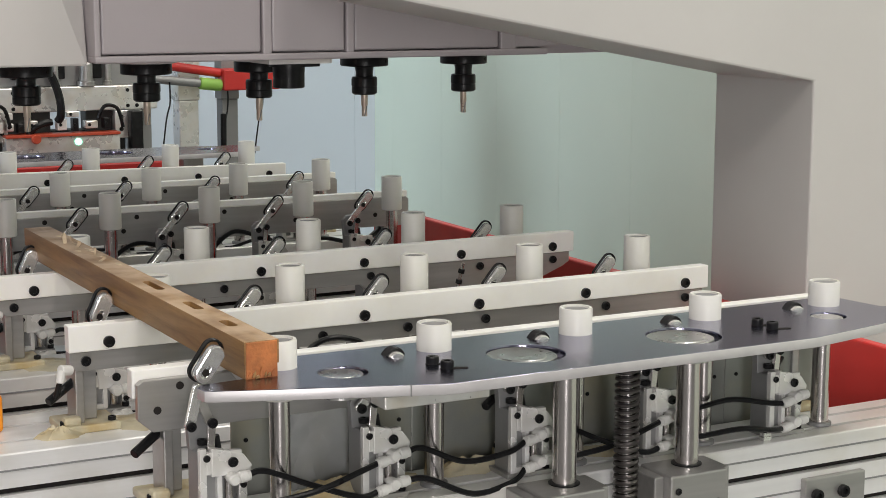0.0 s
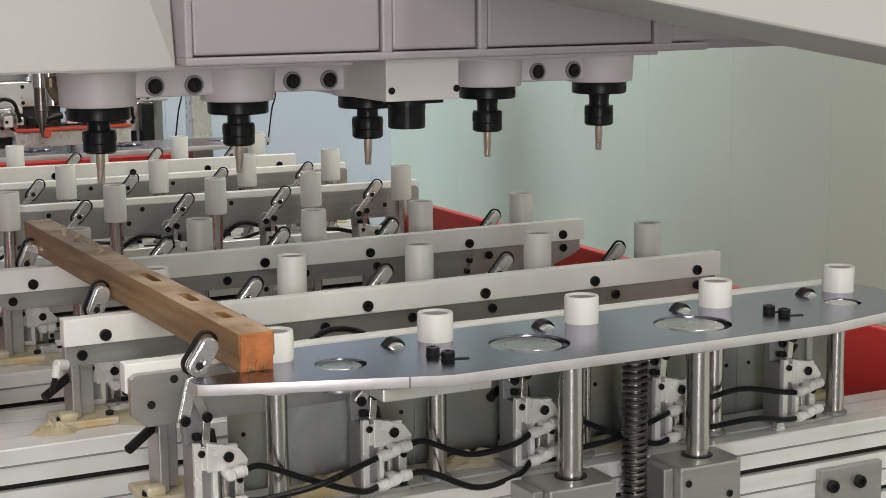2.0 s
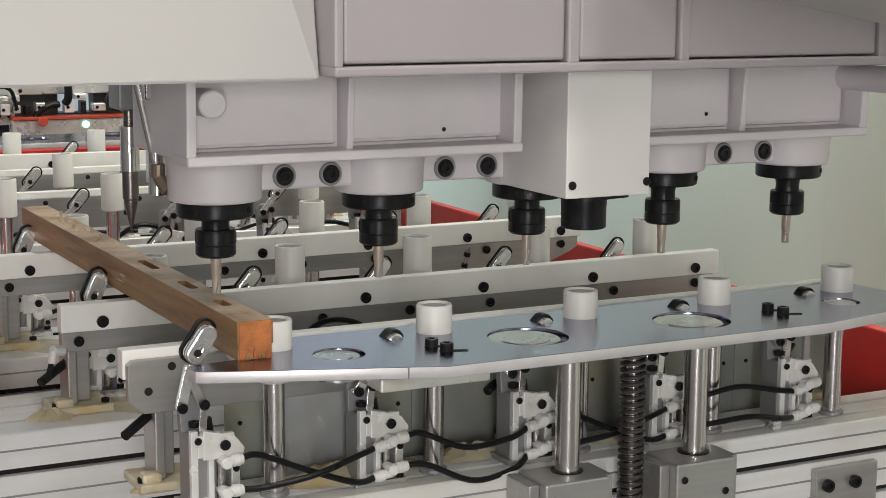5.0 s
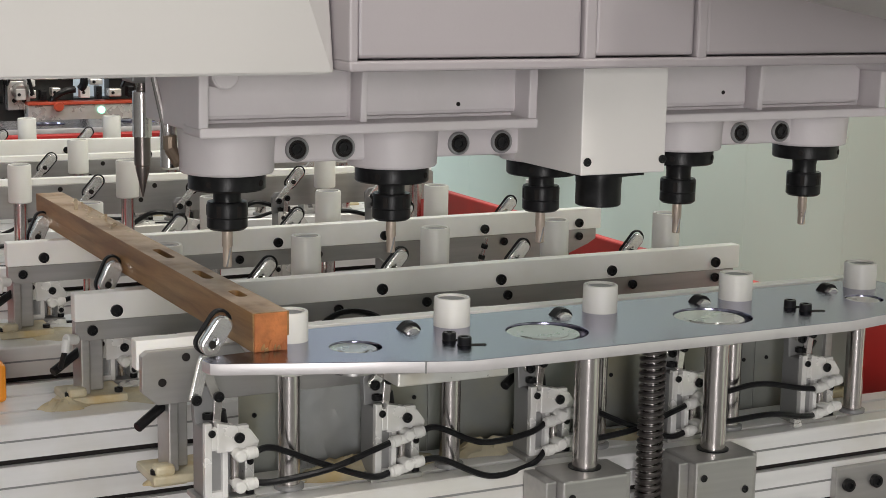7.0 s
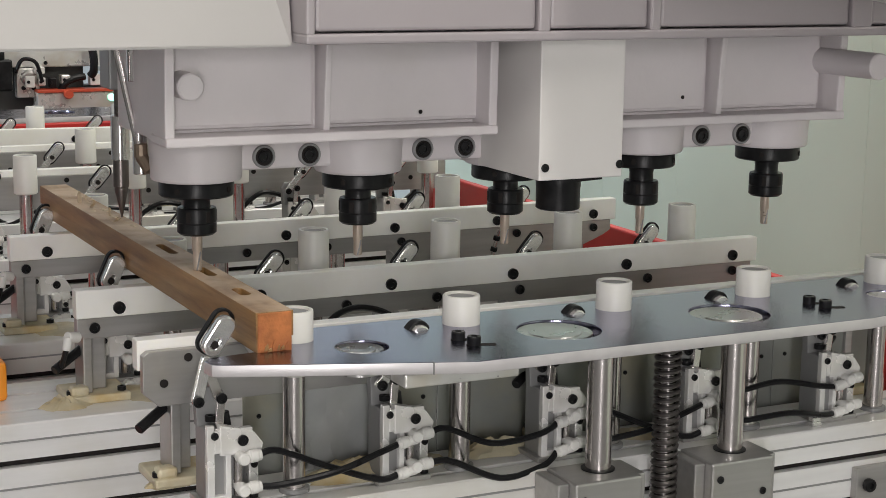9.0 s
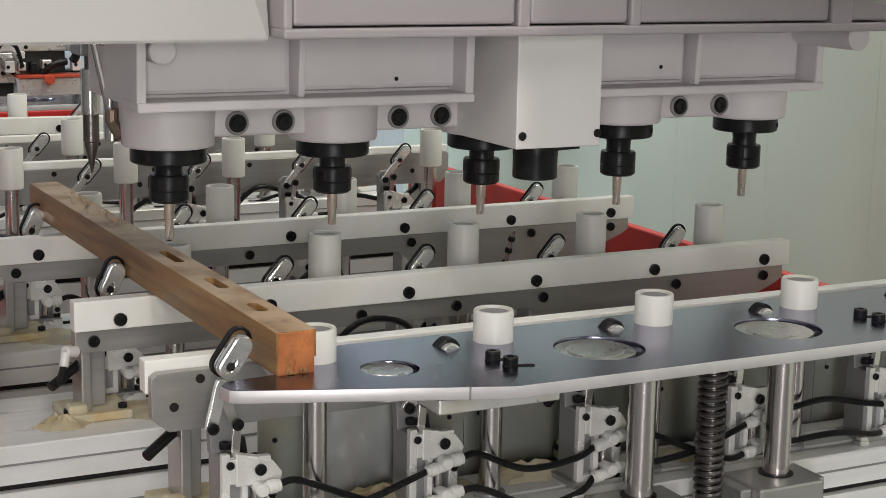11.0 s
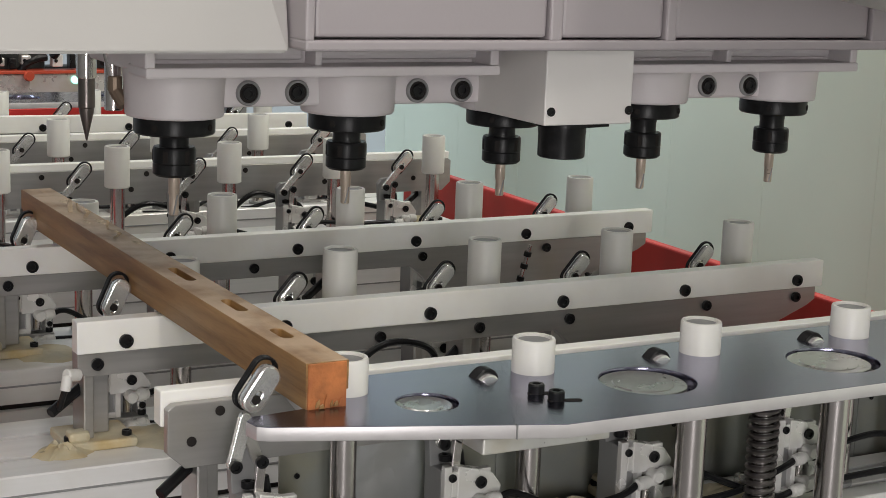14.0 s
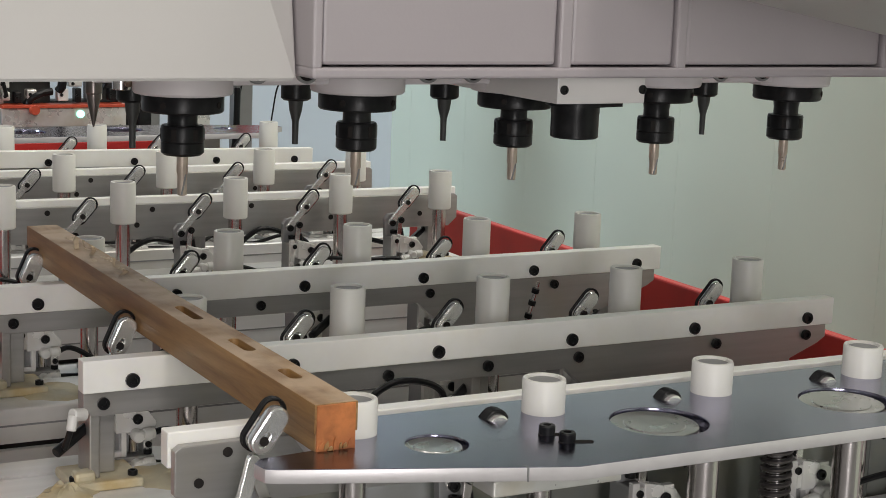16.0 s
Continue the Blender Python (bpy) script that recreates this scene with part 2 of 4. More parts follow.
def lathe(bm, rings, n=24, at=(0, 0, 0), axis=(0, 0, 1), caps=True):
    """Rings of (radius, height) turned round an axis."""
    q = bmesh.new()
    loops = []
    for r, h in rings:
        loops.append([q.verts.new((r * math.cos(2 * math.pi * i / n), r * math.sin(2 * math.pi * i / n), h)) for i in range(n)])
    for a, b in zip(loops, loops[1:]):
        for i in range(n):
            f = q.faces.new((a[i], a[(i + 1) % n], b[(i + 1) % n], b[i]))
            f.smooth = True
    if caps:
        q.faces.new(loops[0][::-1])
        q.faces.new(loops[-1])
    bmesh.ops.recalc_face_normals(q, faces=list(q.faces))
    turn = Vector((0, 0, 1)).rotation_difference(Vector(axis)).to_matrix().to_4x4()
    return merge(bm, q, Matrix.Translation(at) @ turn)


def rod(bm, r, p0, p1, n=20, bev=0.0):
    d = Vector(p1) - Vector(p0)
    h = d.length
    rings = [(r, 0), (r, h)] if not bev else [(r - bev, 0), (r, bev), (r, h - bev), (r - bev, h)]
    return lathe(bm, rings, n, p0, d)


def smooth_path(pts, steps=8):
    out = []
    p = [Vector(a) for a in pts]
    for i in range(len(p) - 1):
        a, b, c, d = p[max(i - 1, 0)], p[i], p[i + 1], p[min(i + 2, len(p) - 1)]
        for s in range(steps):
            t = s / steps
            out.append(0.5 * ((2 * b) + (c - a) * t + (2 * a - 5 * b + 4 * c - d) * t * t + (3 * b - a - 3 * c + d) * t ** 3))
    return out + [p[-1]]


def tube(bm, pts, r, n=10, closed=False):
    q = bmesh.new()
    loops = []
    m = len(pts)
    up = Vector((0.13, 0.27, 0.95))
    for i, c in enumerate(pts):
        a, b = (pts[i - 1], pts[(i + 1) % m]) if closed else (pts[max(i - 1, 0)], pts[min(i + 1, m - 1)])
        t = (Vector(b) - Vector(a)).normalized()
        u = t.cross(up).normalized()
        v = u.cross(t)
        loops.append([q.verts.new(Vector(c) + r * (math.cos(2 * math.pi * k / n) * u + math.sin(2 * math.pi * k / n) * v)) for k in range(n)])
    pairs = list(zip(loops, loops[1:])) + ([(loops[-1], loops[0])] if closed else [])
    for a, b in pairs:
        for k in range(n):
            f = q.faces.new((a[k], a[(k + 1) % n], b[(k + 1) % n], b[k]))
            f.smooth = True
    if not closed:
        q.faces.new(loops[0][::-1])
        q.faces.new(loops[-1])
    bmesh.ops.recalc_face_normals(q, faces=list(q.faces))
    return merge(bm, q)


def prism(bm, poly, lo, hi, axis="z", bev=0.0):
    """A polygon drawn out along an axis: (x, y) for z, (x, z) for y, (y, z) for x."""
    put = {"z": lambda a, b, c: (a, b, c), "y": lambda a, b, c: (a, c, b), "x": lambda a, b, c: (c, a, b)}[axis]
    q = bmesh.new()
    lower = [q.verts.new(put(a, b, lo)) for a, b in poly]
    upper = [q.verts.new(put(a, b, hi)) for a, b in poly]
    q.faces.new(lower[::-1])
    q.faces.new(upper)
    for i in range(len(poly)):
        j = (i + 1) % len(poly)
        q.faces.new((lower[i], lower[j], upper[j], upper[i]))
    bmesh.ops.recalc_face_normals(q, faces=list(q.faces))
    if bev:
        bmesh.ops.bevel(q, geom=list(q.edges), offset=bev, segments=2, affect="EDGES", profile=0.5)
    return merge(bm, q)


def capsule(l, w, n=10):
    """Outline of a bar with round ends, from (0, 0) to (l, 0)."""
    r = w / 2
    out = [(l + r * math.cos(a), r * math.sin(a)) for a in [-math.pi / 2 + math.pi * i / n for i in range(n + 1)]]
    return out + [(r * math.cos(a), r * math.sin(a)) for a in [math.pi / 2 + math.pi * i / n for i in range(n + 1)]]


def circle(cx, cy, r, n=32):
    return [(cx + r * math.cos(2 * math.pi * i / n), cy + r * math.sin(2 * math.pi * i / n)) for i in range(n)]


def pierced(outer, holes, thick, bev=0.0012):
    """A plate with holes through it, lying from z = 0 to thick, as a mesh."""
    cu = bpy.data.curves.new("outline", "CURVE")
    cu.dimensions, cu.fill_mode = "2D", "BOTH"
    cu.extrude, cu.bevel_depth, cu.bevel_resolution = thick / 2 - bev, bev, 1
    for pts in (outer, *holes):
        sp = cu.splines.new("POLY")
        sp.points.add(len(pts) - 1)
        for p, (a, b) in zip(sp.points, pts):
            p.co = (a, b, 0, 1)
        sp.use_cyclic_u = True
    ob = bpy.data.objects.new("outline", cu)
    me = bpy.data.meshes.new_from_object(ob)
    bpy.data.objects.remove(ob)
    bpy.data.curves.remove(cu)
    q = bmesh.new()
    q.from_mesh(me)
    bpy.data.meshes.remove(me)
    bmesh.ops.remove_doubles(q, verts=list(q.verts), dist=1e-6)
    bmesh.ops.translate(q, verts=list(q.verts), vec=(0, 0, thick / 2))
    q.normal_update()
    for f in q.faces:
        f.smooth = abs(f.normal.z) < 0.95
    return q


def finish(name, bm, material):
    me = bpy.data.meshes.new(name)
    flags = [f.smooth for f in bm.faces]
    bm.to_mesh(me)
    bm.free()
    me.set_sharp_from_angle(angle=math.radians(27))
    me.polygons.foreach_set("use_smooth", flags)
    me.materials.append(material)
    return me


def part(name, bm, material, parent, label=""):
    ob = new(name, finish(name, bm, material))
    ob.parent = parent
    if label:
        tagged(ob, label)
    return ob


def thing(name, at, label, category, group=""):
    ob = new(name)
    ob.location = at
    return tagged(ob, label, category, group)


def structure(name, bm, material, label):
    return tagged(new(name, finish(name, bm, material)), label, "", "", "structure")


def bolt(name, at, axis, r, h, parent):
    """A socket head screw: knurled head with a sunken hexagon."""
    bm = bmesh.new()
    lathe(bm, [(r * 0.94, 0), (r, h * 0.15), (r, h * 0.85), (r * 0.9, h), (r * 0.52, h), (r * 0.5, h * 0.45)], 14, at, axis)
    return part(name, bm, BLACK, parent)


# ---- hall ----
bm = bmesh.new()
box(bm, -4.2, 3.4, -6.2, 6.2, -0.1, 0)
structure("floor", bm, CONCRETE, "grey concrete factory floor under the machine")
bm = bmesh.new()
box(bm, -4.2, 3.4, -6.2, 6.2, 4.6, 4.7)
structure("ceiling", bm, CEIL, "plain grey unseen ceiling that closes the hall")


def panel_wall(name, along, at, thick, lo, hi, step, material, label):
    bm = bmesh.new()
    if along == "y":
        box(bm, at + 0.012, at + thick, lo, hi, 0, 4.6)
    else:
        box(bm, lo, hi, at + 0.012, at + thick, 0, 4.6)
    wall = structure(name, bm, material, label)
    u = lo
    while u < hi - 0.01:
        v = min(u + step, hi)
        bm = bmesh.new()
        if along == "y":
            box(bm, at, at + 0.012, u + 0.0004, v - 0.0004, 0, 4.6, 0.0006)
        else:
            box(bm, u + 0.0004, v - 0.0004, at, at + 0.012, 0, 4.6, 0.0006)
        part("panel", bm, material, wall)
        u = v
    return wall


panel_wall("wall_east", "y", 2.55, 0.12, -6.02, 4.5, 0.47, WALL, "pale green sandwich panel wall with fine upright joints")
panel_wall("wall_north", "x", 4.5, 0.12, -4.2, 2.67, 0.95, WALLB, "pale sandwich panel wall behind the machine, coloured bluish for daylight")
bm = bmesh.new()
box(bm, -4.2, 2.67, -6.2, -6.05, 0, 4.6)
structure("wall_south", bm, HALL, "grey plain wall of the hall")
bm = bmesh.new()
box(bm, -4.2, -4.05, -6.05, 4.5, 0, 4.6)
structure("wall_west", bm, HALL, "grey plain wall of the hall")

# ---- machine bed ----
PITCH = 0.22
POST_X = [0.1092 + PITCH * k for k in range(5)]
# post line, rail front, and whether the posts stand behind the rail
ROWS = [(-0.37, -0.313, False), (0.125, 0.006, True), (0.567, 0.44, True), (1.115, 1.17, False), (1.52, 1.575, False), (2.04, 1.895, True)]


def bed_beam(name, x0, x1, y0, y1, z0, z1, label):
    t = thing(name, (0, 0, 0), label, "frame")
    bm = bmesh.new()
    box(bm, x0, x1, y0, y1, z0, z1, 0.004)
    part("beam", bm, RED, t)
    return t


b = bed_beam("machine_bed", 1.20, 1.222, -0.42, 1.66, 0.10, 0.922, "red painted steel side frame of the machine bed")
for y in (-0.25, 0.5, 1.5):
    bm = bmesh.new()
    box(bm, 1.17, 1.25, y - 0.07, y + 0.07, 0, 0.10, 0.004)
    part("foot", bm, RED, b)
b = bed_beam("machine_bed", -0.36, -0.197, -0.045, 2.6, 0.10, 0.862, "red painted steel side frame of the machine bed")
for y in (0.1, 1.2, 2.1):
    bm = bmesh.new()
    box(bm, -0.39, -0.165, y - 0.07, y + 0.07, 0, 0.10, 0.004)
    part("foot", bm, RED, b)
# sheet added to darken the gaps below the rails and stop bounced light
t = thing("bed_tray", (0, 0, 0), "dark steel sheet added to shade the gaps between the profiles", "tray")
bm = bmesh.new()
box(bm, -0.19, 1.195, -0.30, 2.6, 0.60, 0.612, 0.002)
part("sheet", bm, GREYM, t)
for x in (-0.1, 1.1):
    for y in (-0.2, 2.5):
        bm = bmesh.new()
        box(bm, x - 0.03, x + 0.03, y - 0.03, y + 0.03, 0, 0.60, 0.003)
        part("leg", bm, GREYM, t)
t = thing("limit_switch", (-0.177, 0.10, 0.868), "orange yellow limit switch at the end of the profile", "switch")
bm = bmesh.new()
box(bm, -0.017, 0.036, -0.04, 0.04, 0, 0.055, 0.006)
part("case", bm, ORANGE, t)
bm = bmesh.new()
rod(bm, 0.007, (0.008, 0, 0.054), (0.008, 0, 0.070), 14, 0.001)
part("plunger", bm, BLACK, t)


def extrusion(y0, y1, z0, z1, x0, x1):
    """A slotted aluminium profile: front with two T slots."""
    t = thing("aluminium_profile", (0, 0, 0), "silver anodised slotted aluminium profile with oil stains", "profile", "profiles under the fixtures")
    h = z1 - z0
    sl = 0.005
    front = [(y0, z0)]
    for f in (0.28, 0.68):
        zc = z0 + f * h
        front += [(y0, zc - sl), (y0 + 0.012, zc - sl), (y0 + 0.012, zc + sl), (y0, zc + sl)]
    front += [(y0, z1 - 0.002), (y0 + 0.002, z1)]
    w = y1 - y0
    for f in (0.3, 0.7):
        yc = y0 + f * w
        front += [(yc - sl, z1), (yc - sl, z1 - 0.012), (yc + sl, z1 - 0.012), (yc + sl, z1)]
    front += [(y1, z1), (y1, z0)]
    bm = bmesh.new()
    prism(bm, front, x0, x1, "x")
    part("profile", bm, PROFILE, t)
    # dark strips on the slot floors paint in their shade
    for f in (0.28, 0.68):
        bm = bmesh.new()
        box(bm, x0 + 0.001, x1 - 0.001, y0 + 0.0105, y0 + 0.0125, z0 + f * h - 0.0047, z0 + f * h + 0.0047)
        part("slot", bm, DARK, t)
    # grey strips on the face draw groove lines by colour alone
    for f in (0.48, 0.86):
        bm = bmesh.new()
        box(bm, x0 + 0.001, x1 - 0.001, y0 - 0.0015, y0 + 0.001, z0 + f * h - 0.0012, z0 + f * h + 0.0012)
        part("groove_line", bm, GREYM, t)
    return t


extrusion(-0.42, -0.30, 0.69, 0.843, 0.02, 1.2)
extrusion(-0.05, 0.15, 0.70, 0.868, -0.195, 1.185)
extrusion(0.38, 0.59, 0.70, 0.868, -0.195, 1.09)
extrusion(1.06, 1.26, 0.70, 0.868, -0.195, 1.09)
extrusion(1.46, 1.66, 0.70, 0.868, -0.195, 1.09)
extrusion(1.88, 2.10, 0.70, 0.868, -0.195, 1.09)

t = thing("mounting_plate", (0, 0, 0), "small silver mounting plate screwed on the front profile", "plate")
bm = bmesh.new()
box(bm, 0.915, 1.03, -0.432, -0.42, 0.70, 0.782, 0.002)
part("plate", bm, ALU, t)
for x in (0.935, 0.985):
    bolt("screw", (x, -0.432, 0.757), (0, -1, 0), 0.0095, 0.009, t)
t = thing("locking_bar", (0, 0, 0), "black locking bar lying in the profile slot", "bar")
bm = bmesh.new()
rod(bm, 0.008, (0.76, -0.428, 0.733), (0.885, -0.428, 0.733), 12, 0.002)
part("bar", bm, RUBBER, t)
for x, y in ((0.859, -0.404), (0.424, -0.318), (0.185, -0.331), (0.66, -0.325)):
    t = thing("slot_nut", (x, y, 0.8432), "small bright zinc slot nut lying on the profile", "nut", "slot nuts")
    bm = bmesh.new()
    box(bm, -0.0075, 0.0075, -0.006, 0.006, 0, 0.0065, 0.001)
    box(bm, -0.0065, 0.0065, -0.005, 0.005, 0.0065, 0.0125, 0.001)
    part("block", bm, POLISH, t)
    # dark disc painted in place of the shaded thread
    bm = bmesh.new()
    lathe(bm, [(0.003, 0), (0.003, 0.0006), (0.002, 0.0007)], 12, (0, 0, 0.0125))
    part("thread", bm, DARK, t)
t = thing("plastic_sleeve", (0.195, -0.312, 0.8435), "crumpled clear plastic sleeve leaning behind the posts", "plastic")
q = bmesh.new()
grid = [[q.verts.new((-0.05 + 0.1 * i / 9 + 0.012 * noise.noise((i * 0.7, j * 0.5, 3)), 0.008 * noise.noise((i * 0.45, j * 0.4, 0)) + 0.004 * j / 11, 0.135 * j / 11 * (1 + 0.15 * noise.noise((i * 0.5, 1, 7))))) for i in range(10)] for j in range(12)]
for j in range(11):
    for i in range(9):
        q.faces.new((grid[j][i], grid[j][i + 1], grid[j + 1][i + 1], grid[j + 1][i])).smooth = True
bmesh.ops.solidify(q, geom=list(q.faces), thickness=0.0012)
part("sheet", q, PLASTIC, t)

# ---- fixture rows ----


def fixture_rail(y, behind):
    t = thing("fixture_rail", (0, y, 0), "white nylon rail bolted on a grey aluminium bar", "rail", "fixture rails")
    bm = bmesh.new()
    if behind:
        box(bm, -0.058, 1.057, 0, 0.022, 0.986, 1.025, 0.0015)
        part("nylon_strip", bm, NYLON, t)
        bm = bmesh.new()
        drop = [(0.60, 0.957), (0.66, 0.905), (0.90, 0.905), (1.035, 0.957)] if y < 1 else [(1.043, 0.957)]
        prism(bm, [(-0.056, 0.985), (-0.056, 0.968), (-0.046, 0.957), *drop, (1.05, 0.966), (1.05, 0.985)], 0.006, 0.022, "y", 0.001)
        part("bar", bm, ALU, t)
        for k in range(6):
            bolt("screw", (0.2015 * k, 0.0005, 0.9985), (0, -1, 0), 0.0085, 0.006, t)
        for x in (-0.033, 0.335, 0.48, 0.62, 0.85, 1.012):
            bolt("screw", (x, 0.0065, 0.972), (0, -1, 0), 0.0075, 0.006, t)
    else:
        box(bm, -0.060, 1.057, 0.013, 0.034, 0.990, 1.027, 0.0015)
        part("nylon_strip", bm, NYLON, t)
        bm = bmesh.new()
        prism(bm, [(-0.057, 1.010), (-0.057, 0.965), (-0.038, 0.948), (1.036, 0.948), (1.055, 0.965), (1.055, 1.010), (1.048, 1.015), (-0.05, 1.015)], 0, 0.012, "y", 0.001)
        part("bar", bm, ALU, t)
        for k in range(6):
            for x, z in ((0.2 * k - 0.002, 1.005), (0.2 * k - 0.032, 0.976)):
                # dark discs on the bar stand in for shaded screw holes
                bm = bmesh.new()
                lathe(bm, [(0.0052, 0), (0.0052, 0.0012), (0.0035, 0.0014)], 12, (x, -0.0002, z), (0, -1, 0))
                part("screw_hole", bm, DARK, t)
    z_base = 0.868 if y > -0.2 else 0.843
    for x in (-0.048, 0.46, 0.97):
        y0 = 0.024 if behind else 0.036
        w = 0.036 if behind else 0.030
        x = x if behind else x + 0.03
        bm = bmesh.new()
        box(bm, x, x + 0.013, y0 - 0.014, y0 + 0.035, z_base + 0.012, 0.978, 0.002)
        box(bm, x + 0.012, x + w, y0 + 0.004, y0 + 0.030, z_base + 0.012, 0.978, 0.002)
        part("bracket", bm, ALU, t)
        bm = bmesh.new()
        box(bm, x - 0.024, x + w + 0.026, y0 - 0.028, y0 + 0.05, z_base, z_base + 0.012, 0.003)
        box(bm, x - 0.02, x + 0.006, y0 - 0.024, y0 - 0.002, z_base + 0.010, z_base + 0.024, 0.005)
        part("foot", bm, OILY, t)
        for dx in (-0.018, w + 0.016):
            bolt("screw", (x + dx, y0 - 0.014, z_base + 0.012), (0, 0, 1), 0.006, 0.006, t)
        bm = bmesh.new()
        rod(bm, 0.0065, (x + 0.004, y0 + 0.008, 0.938), (x - 0.040, y0 - 0.016, 0.917), 12, 0.001)
        part("handle", bm, RUBBER, t, "short black clamping handle")
    return t


for py, ry, behind in ROWS:
    rail = fixture_rail(ry, behind)
    if py > 1:  # the rear half of the bed hangs a little to one side
        lean, lift = {1.115: (0.3, -0.001), 1.52: (0.15, -0.003), 2.04: (0.75, 0.004)}[py]
        rail.matrix_basis = pose(-0.022 if py > 2 else 0, ry, lift, 0, lean, 0)


def stop_post(x, y, z_foot):
    t = thing("stop_post", (x, y, 0), "white nylon sleeve on an upright steel rod", "post", "stop posts")
    bm = bmesh.new()
    rings = [(0.021, 0.988), (0.0232, 0.990), (0.0232, 1.0630), (0.0222, 1.065), (0.0188, 1.065), (0.0180, 1.0615)]
    lathe(bm, rings, 28)
    part("sleeve", bm, NYLON_SHADED, t)
    # grey disc gives the sleeve's mouth its dark by colour
    bm = bmesh.new()
    lathe(bm, [(0.0178, 1.0617), (0.0178, 1.0622), (0.006, 1.0618)], 20)
    part("bore", bm, GREYM, t)
    bm = bmesh.new()
    rod(bm, 0.0135, (0, 0, z_foot), (0, 0, 0.990), 24)
    part("rod", bm, STEEL, t)
    bm = bmesh.new()
    lathe(bm, [(0.0185, z_foot), (0.0185, z_foot + 0.005), (0.0165, z_foot + 0.006)], 24)
    part("collar", bm, GREYM, t)
    return t


first = {}
for py, ry, behind in ROWS:
    z_foot = 0.868 if py > -0.2 else 0.843
    for x in POST_X:
        if z_foot in first:
            copy_thing(first[z_foot], pose(x, py, 0))
        else:
            first[z_foot] = stop_post(x, py, z_foot)


def clamp(closed, z_base):
    """A pneumatic swing clamp beside a post; x is measured from the post."""
    t = thing("swing_clamp", (0, 0, 0), "pneumatic clamp with a polished slotted lever swung up to the wood" if closed else "pneumatic clamp with a polished slotted lever leaning open", "clamp", "swing clamps")
    # dark grey body puts shade into the recess behind the face plate
    bm = bmesh.new()
    box(bm, -0.099, -0.066, -0.010, 0.022, z_base + 0.006, 0.925, 0.003)
    box(bm, -0.115, -0.086, -0.016, 0.022, z_base + 0.006, 0.936, 0.002)
    body = part("body", bm, GREYM, t)
    bm = bmesh.new()
    zt = 0.942
    for x0, x1, z0, z1 in ((-0.115, -0.106, z_base + 0.006, zt), (-0.093, -0.086, z_base + 0.006, 0.918), (-0.1065, -0.0925, z_base + 0.006, z_base + 0.014), (-0.1065, -0.060, 0.908, zt - 0.006)):
        box(bm, x0, x1, -0.024, -0.015, z0, z1, 0.0012)
    part("face_plate", bm, FACE, body)
    bm = bmesh.new()
    rod(bm, 0.0050, (-0.076, -0.017, z_base + 0.010), (-0.076, -0.017, 0.906), 14, 0.001)
    part("guide_rod", bm, STEEL, body)
    bm = bmesh.new()
    box(bm, -0.063, -0.051, -0.018, 0.018, z_base + 0.006, z_base + 0.055, 0.002)
    part("valve_block", bm, BODY, t)
    for gz in (0.018, 0.046):
        bolt("screw", (-0.057, -0.0182, z_base + gz), (0, -1, 0), 0.0042, 0.003, t)
    bolt("screw", (-0.1065, -0.0242, 0.930), (0, -1, 0), 0.0045, 0.003, t)
    bolt("screw", (-0.104, -0.002, 0.942), (0, 0, 1), 0.0065, 0.007, t)
    bolt("screw", (-0.058, -0.020, z_base + 0.0065), (0, 0, 1), 0.0055, 0.006, t)
    bm = bmesh.new()
    rod(bm, 0.0065, (-0.082, 0.004, 0.924), (-0.086, 0.004, 0.950), 14, 0.001)
    part("piston", bm, BLACK, t)
    bm = bmesh.new()
    box(bm, -0.122, -0.052, -0.028, 0.026, z_base, z_base + 0.0065, 0.001)
    part("base", bm, ALU, t)
    bm = bmesh.new()
    prism(bm, [(-0.10, 0.942), (-0.10, 0.905), (-0.05, 0.905), (-0.047, 0.915), (-0.058, 0.930), (-0.075, 0.936)], -0.025, -0.013, "y", 0.0015)
    part("ear", bm, FACE, t)
    bolt("screw", (-0.073, -0.0252, 0.922), (0, -1, 0), 0.0065, 0.004, t)
    bm = bmesh.new()
    prism(bm, [(-0.118, 0.935), (-0.090, 0.935), (-0.086, 0.975), (-0.094, 0.982), (-0.112, 0.980), (-0.120, 0.970)], 0.004, 0.016, "y", 0.001)
    part("yoke", bm, GREYM, t)
    low = not closed and z_base < 0.86
    a = math.radians(66 if closed else 47.5 if low else 49)
    px, pz = -0.114, 0.966
    front = closed and z_base < 0.86
    feet = ((-0.123, -0.0162, 0.971), (-0.095, -0.0142, 0.972)) if front else ((-0.114, -0.0162, 0.966), (-0.094, -0.0142, 0.971))
    if front:
        a, px, pz = math.radians(55), -0.1327, 0.993
    m = Matrix.Translation((px, 0, pz)) @ Matrix.Rotation(-a, 4, "Y")
    q = bmesh.new()
    prism(q, capsule(0.047 if front else 0.052, 0.013), -0.016, -0.009, "y", 0.001)
    bm = bmesh.new()
    merge(bm, q, Matrix.Translation((-0.123, 0, 0.971)) @ Matrix.Rotation(-math.radians(76), 4, "Y") if front else m)
    part("link", bm, POLISH, t)
    q = bmesh.new()
    prism(q, capsule(0.045, 0.011), -0.006, 0.0, "y", 0.001)
    bm = bmesh.new()
    merge(bm, q, Matrix.Translation((-0.094, 0, 0.970)) @ Matrix.Rotation(-math.radians(111 if front else 88 if closed else 62), 4, "Y"))
    part("link", bm, ALU, t)
    q = bmesh.new()
    prism(q, capsule(0.030, 0.010), -0.014, -0.007, "y", 0.001)
    bm = bmesh.new()
    merge(bm, q, Matrix.Translation((-0.094, 0, 0.970)) @ Matrix.Rotation(math.radians(95), 4, "Y"))
    part("piston_rod", bm, STEEL, t)
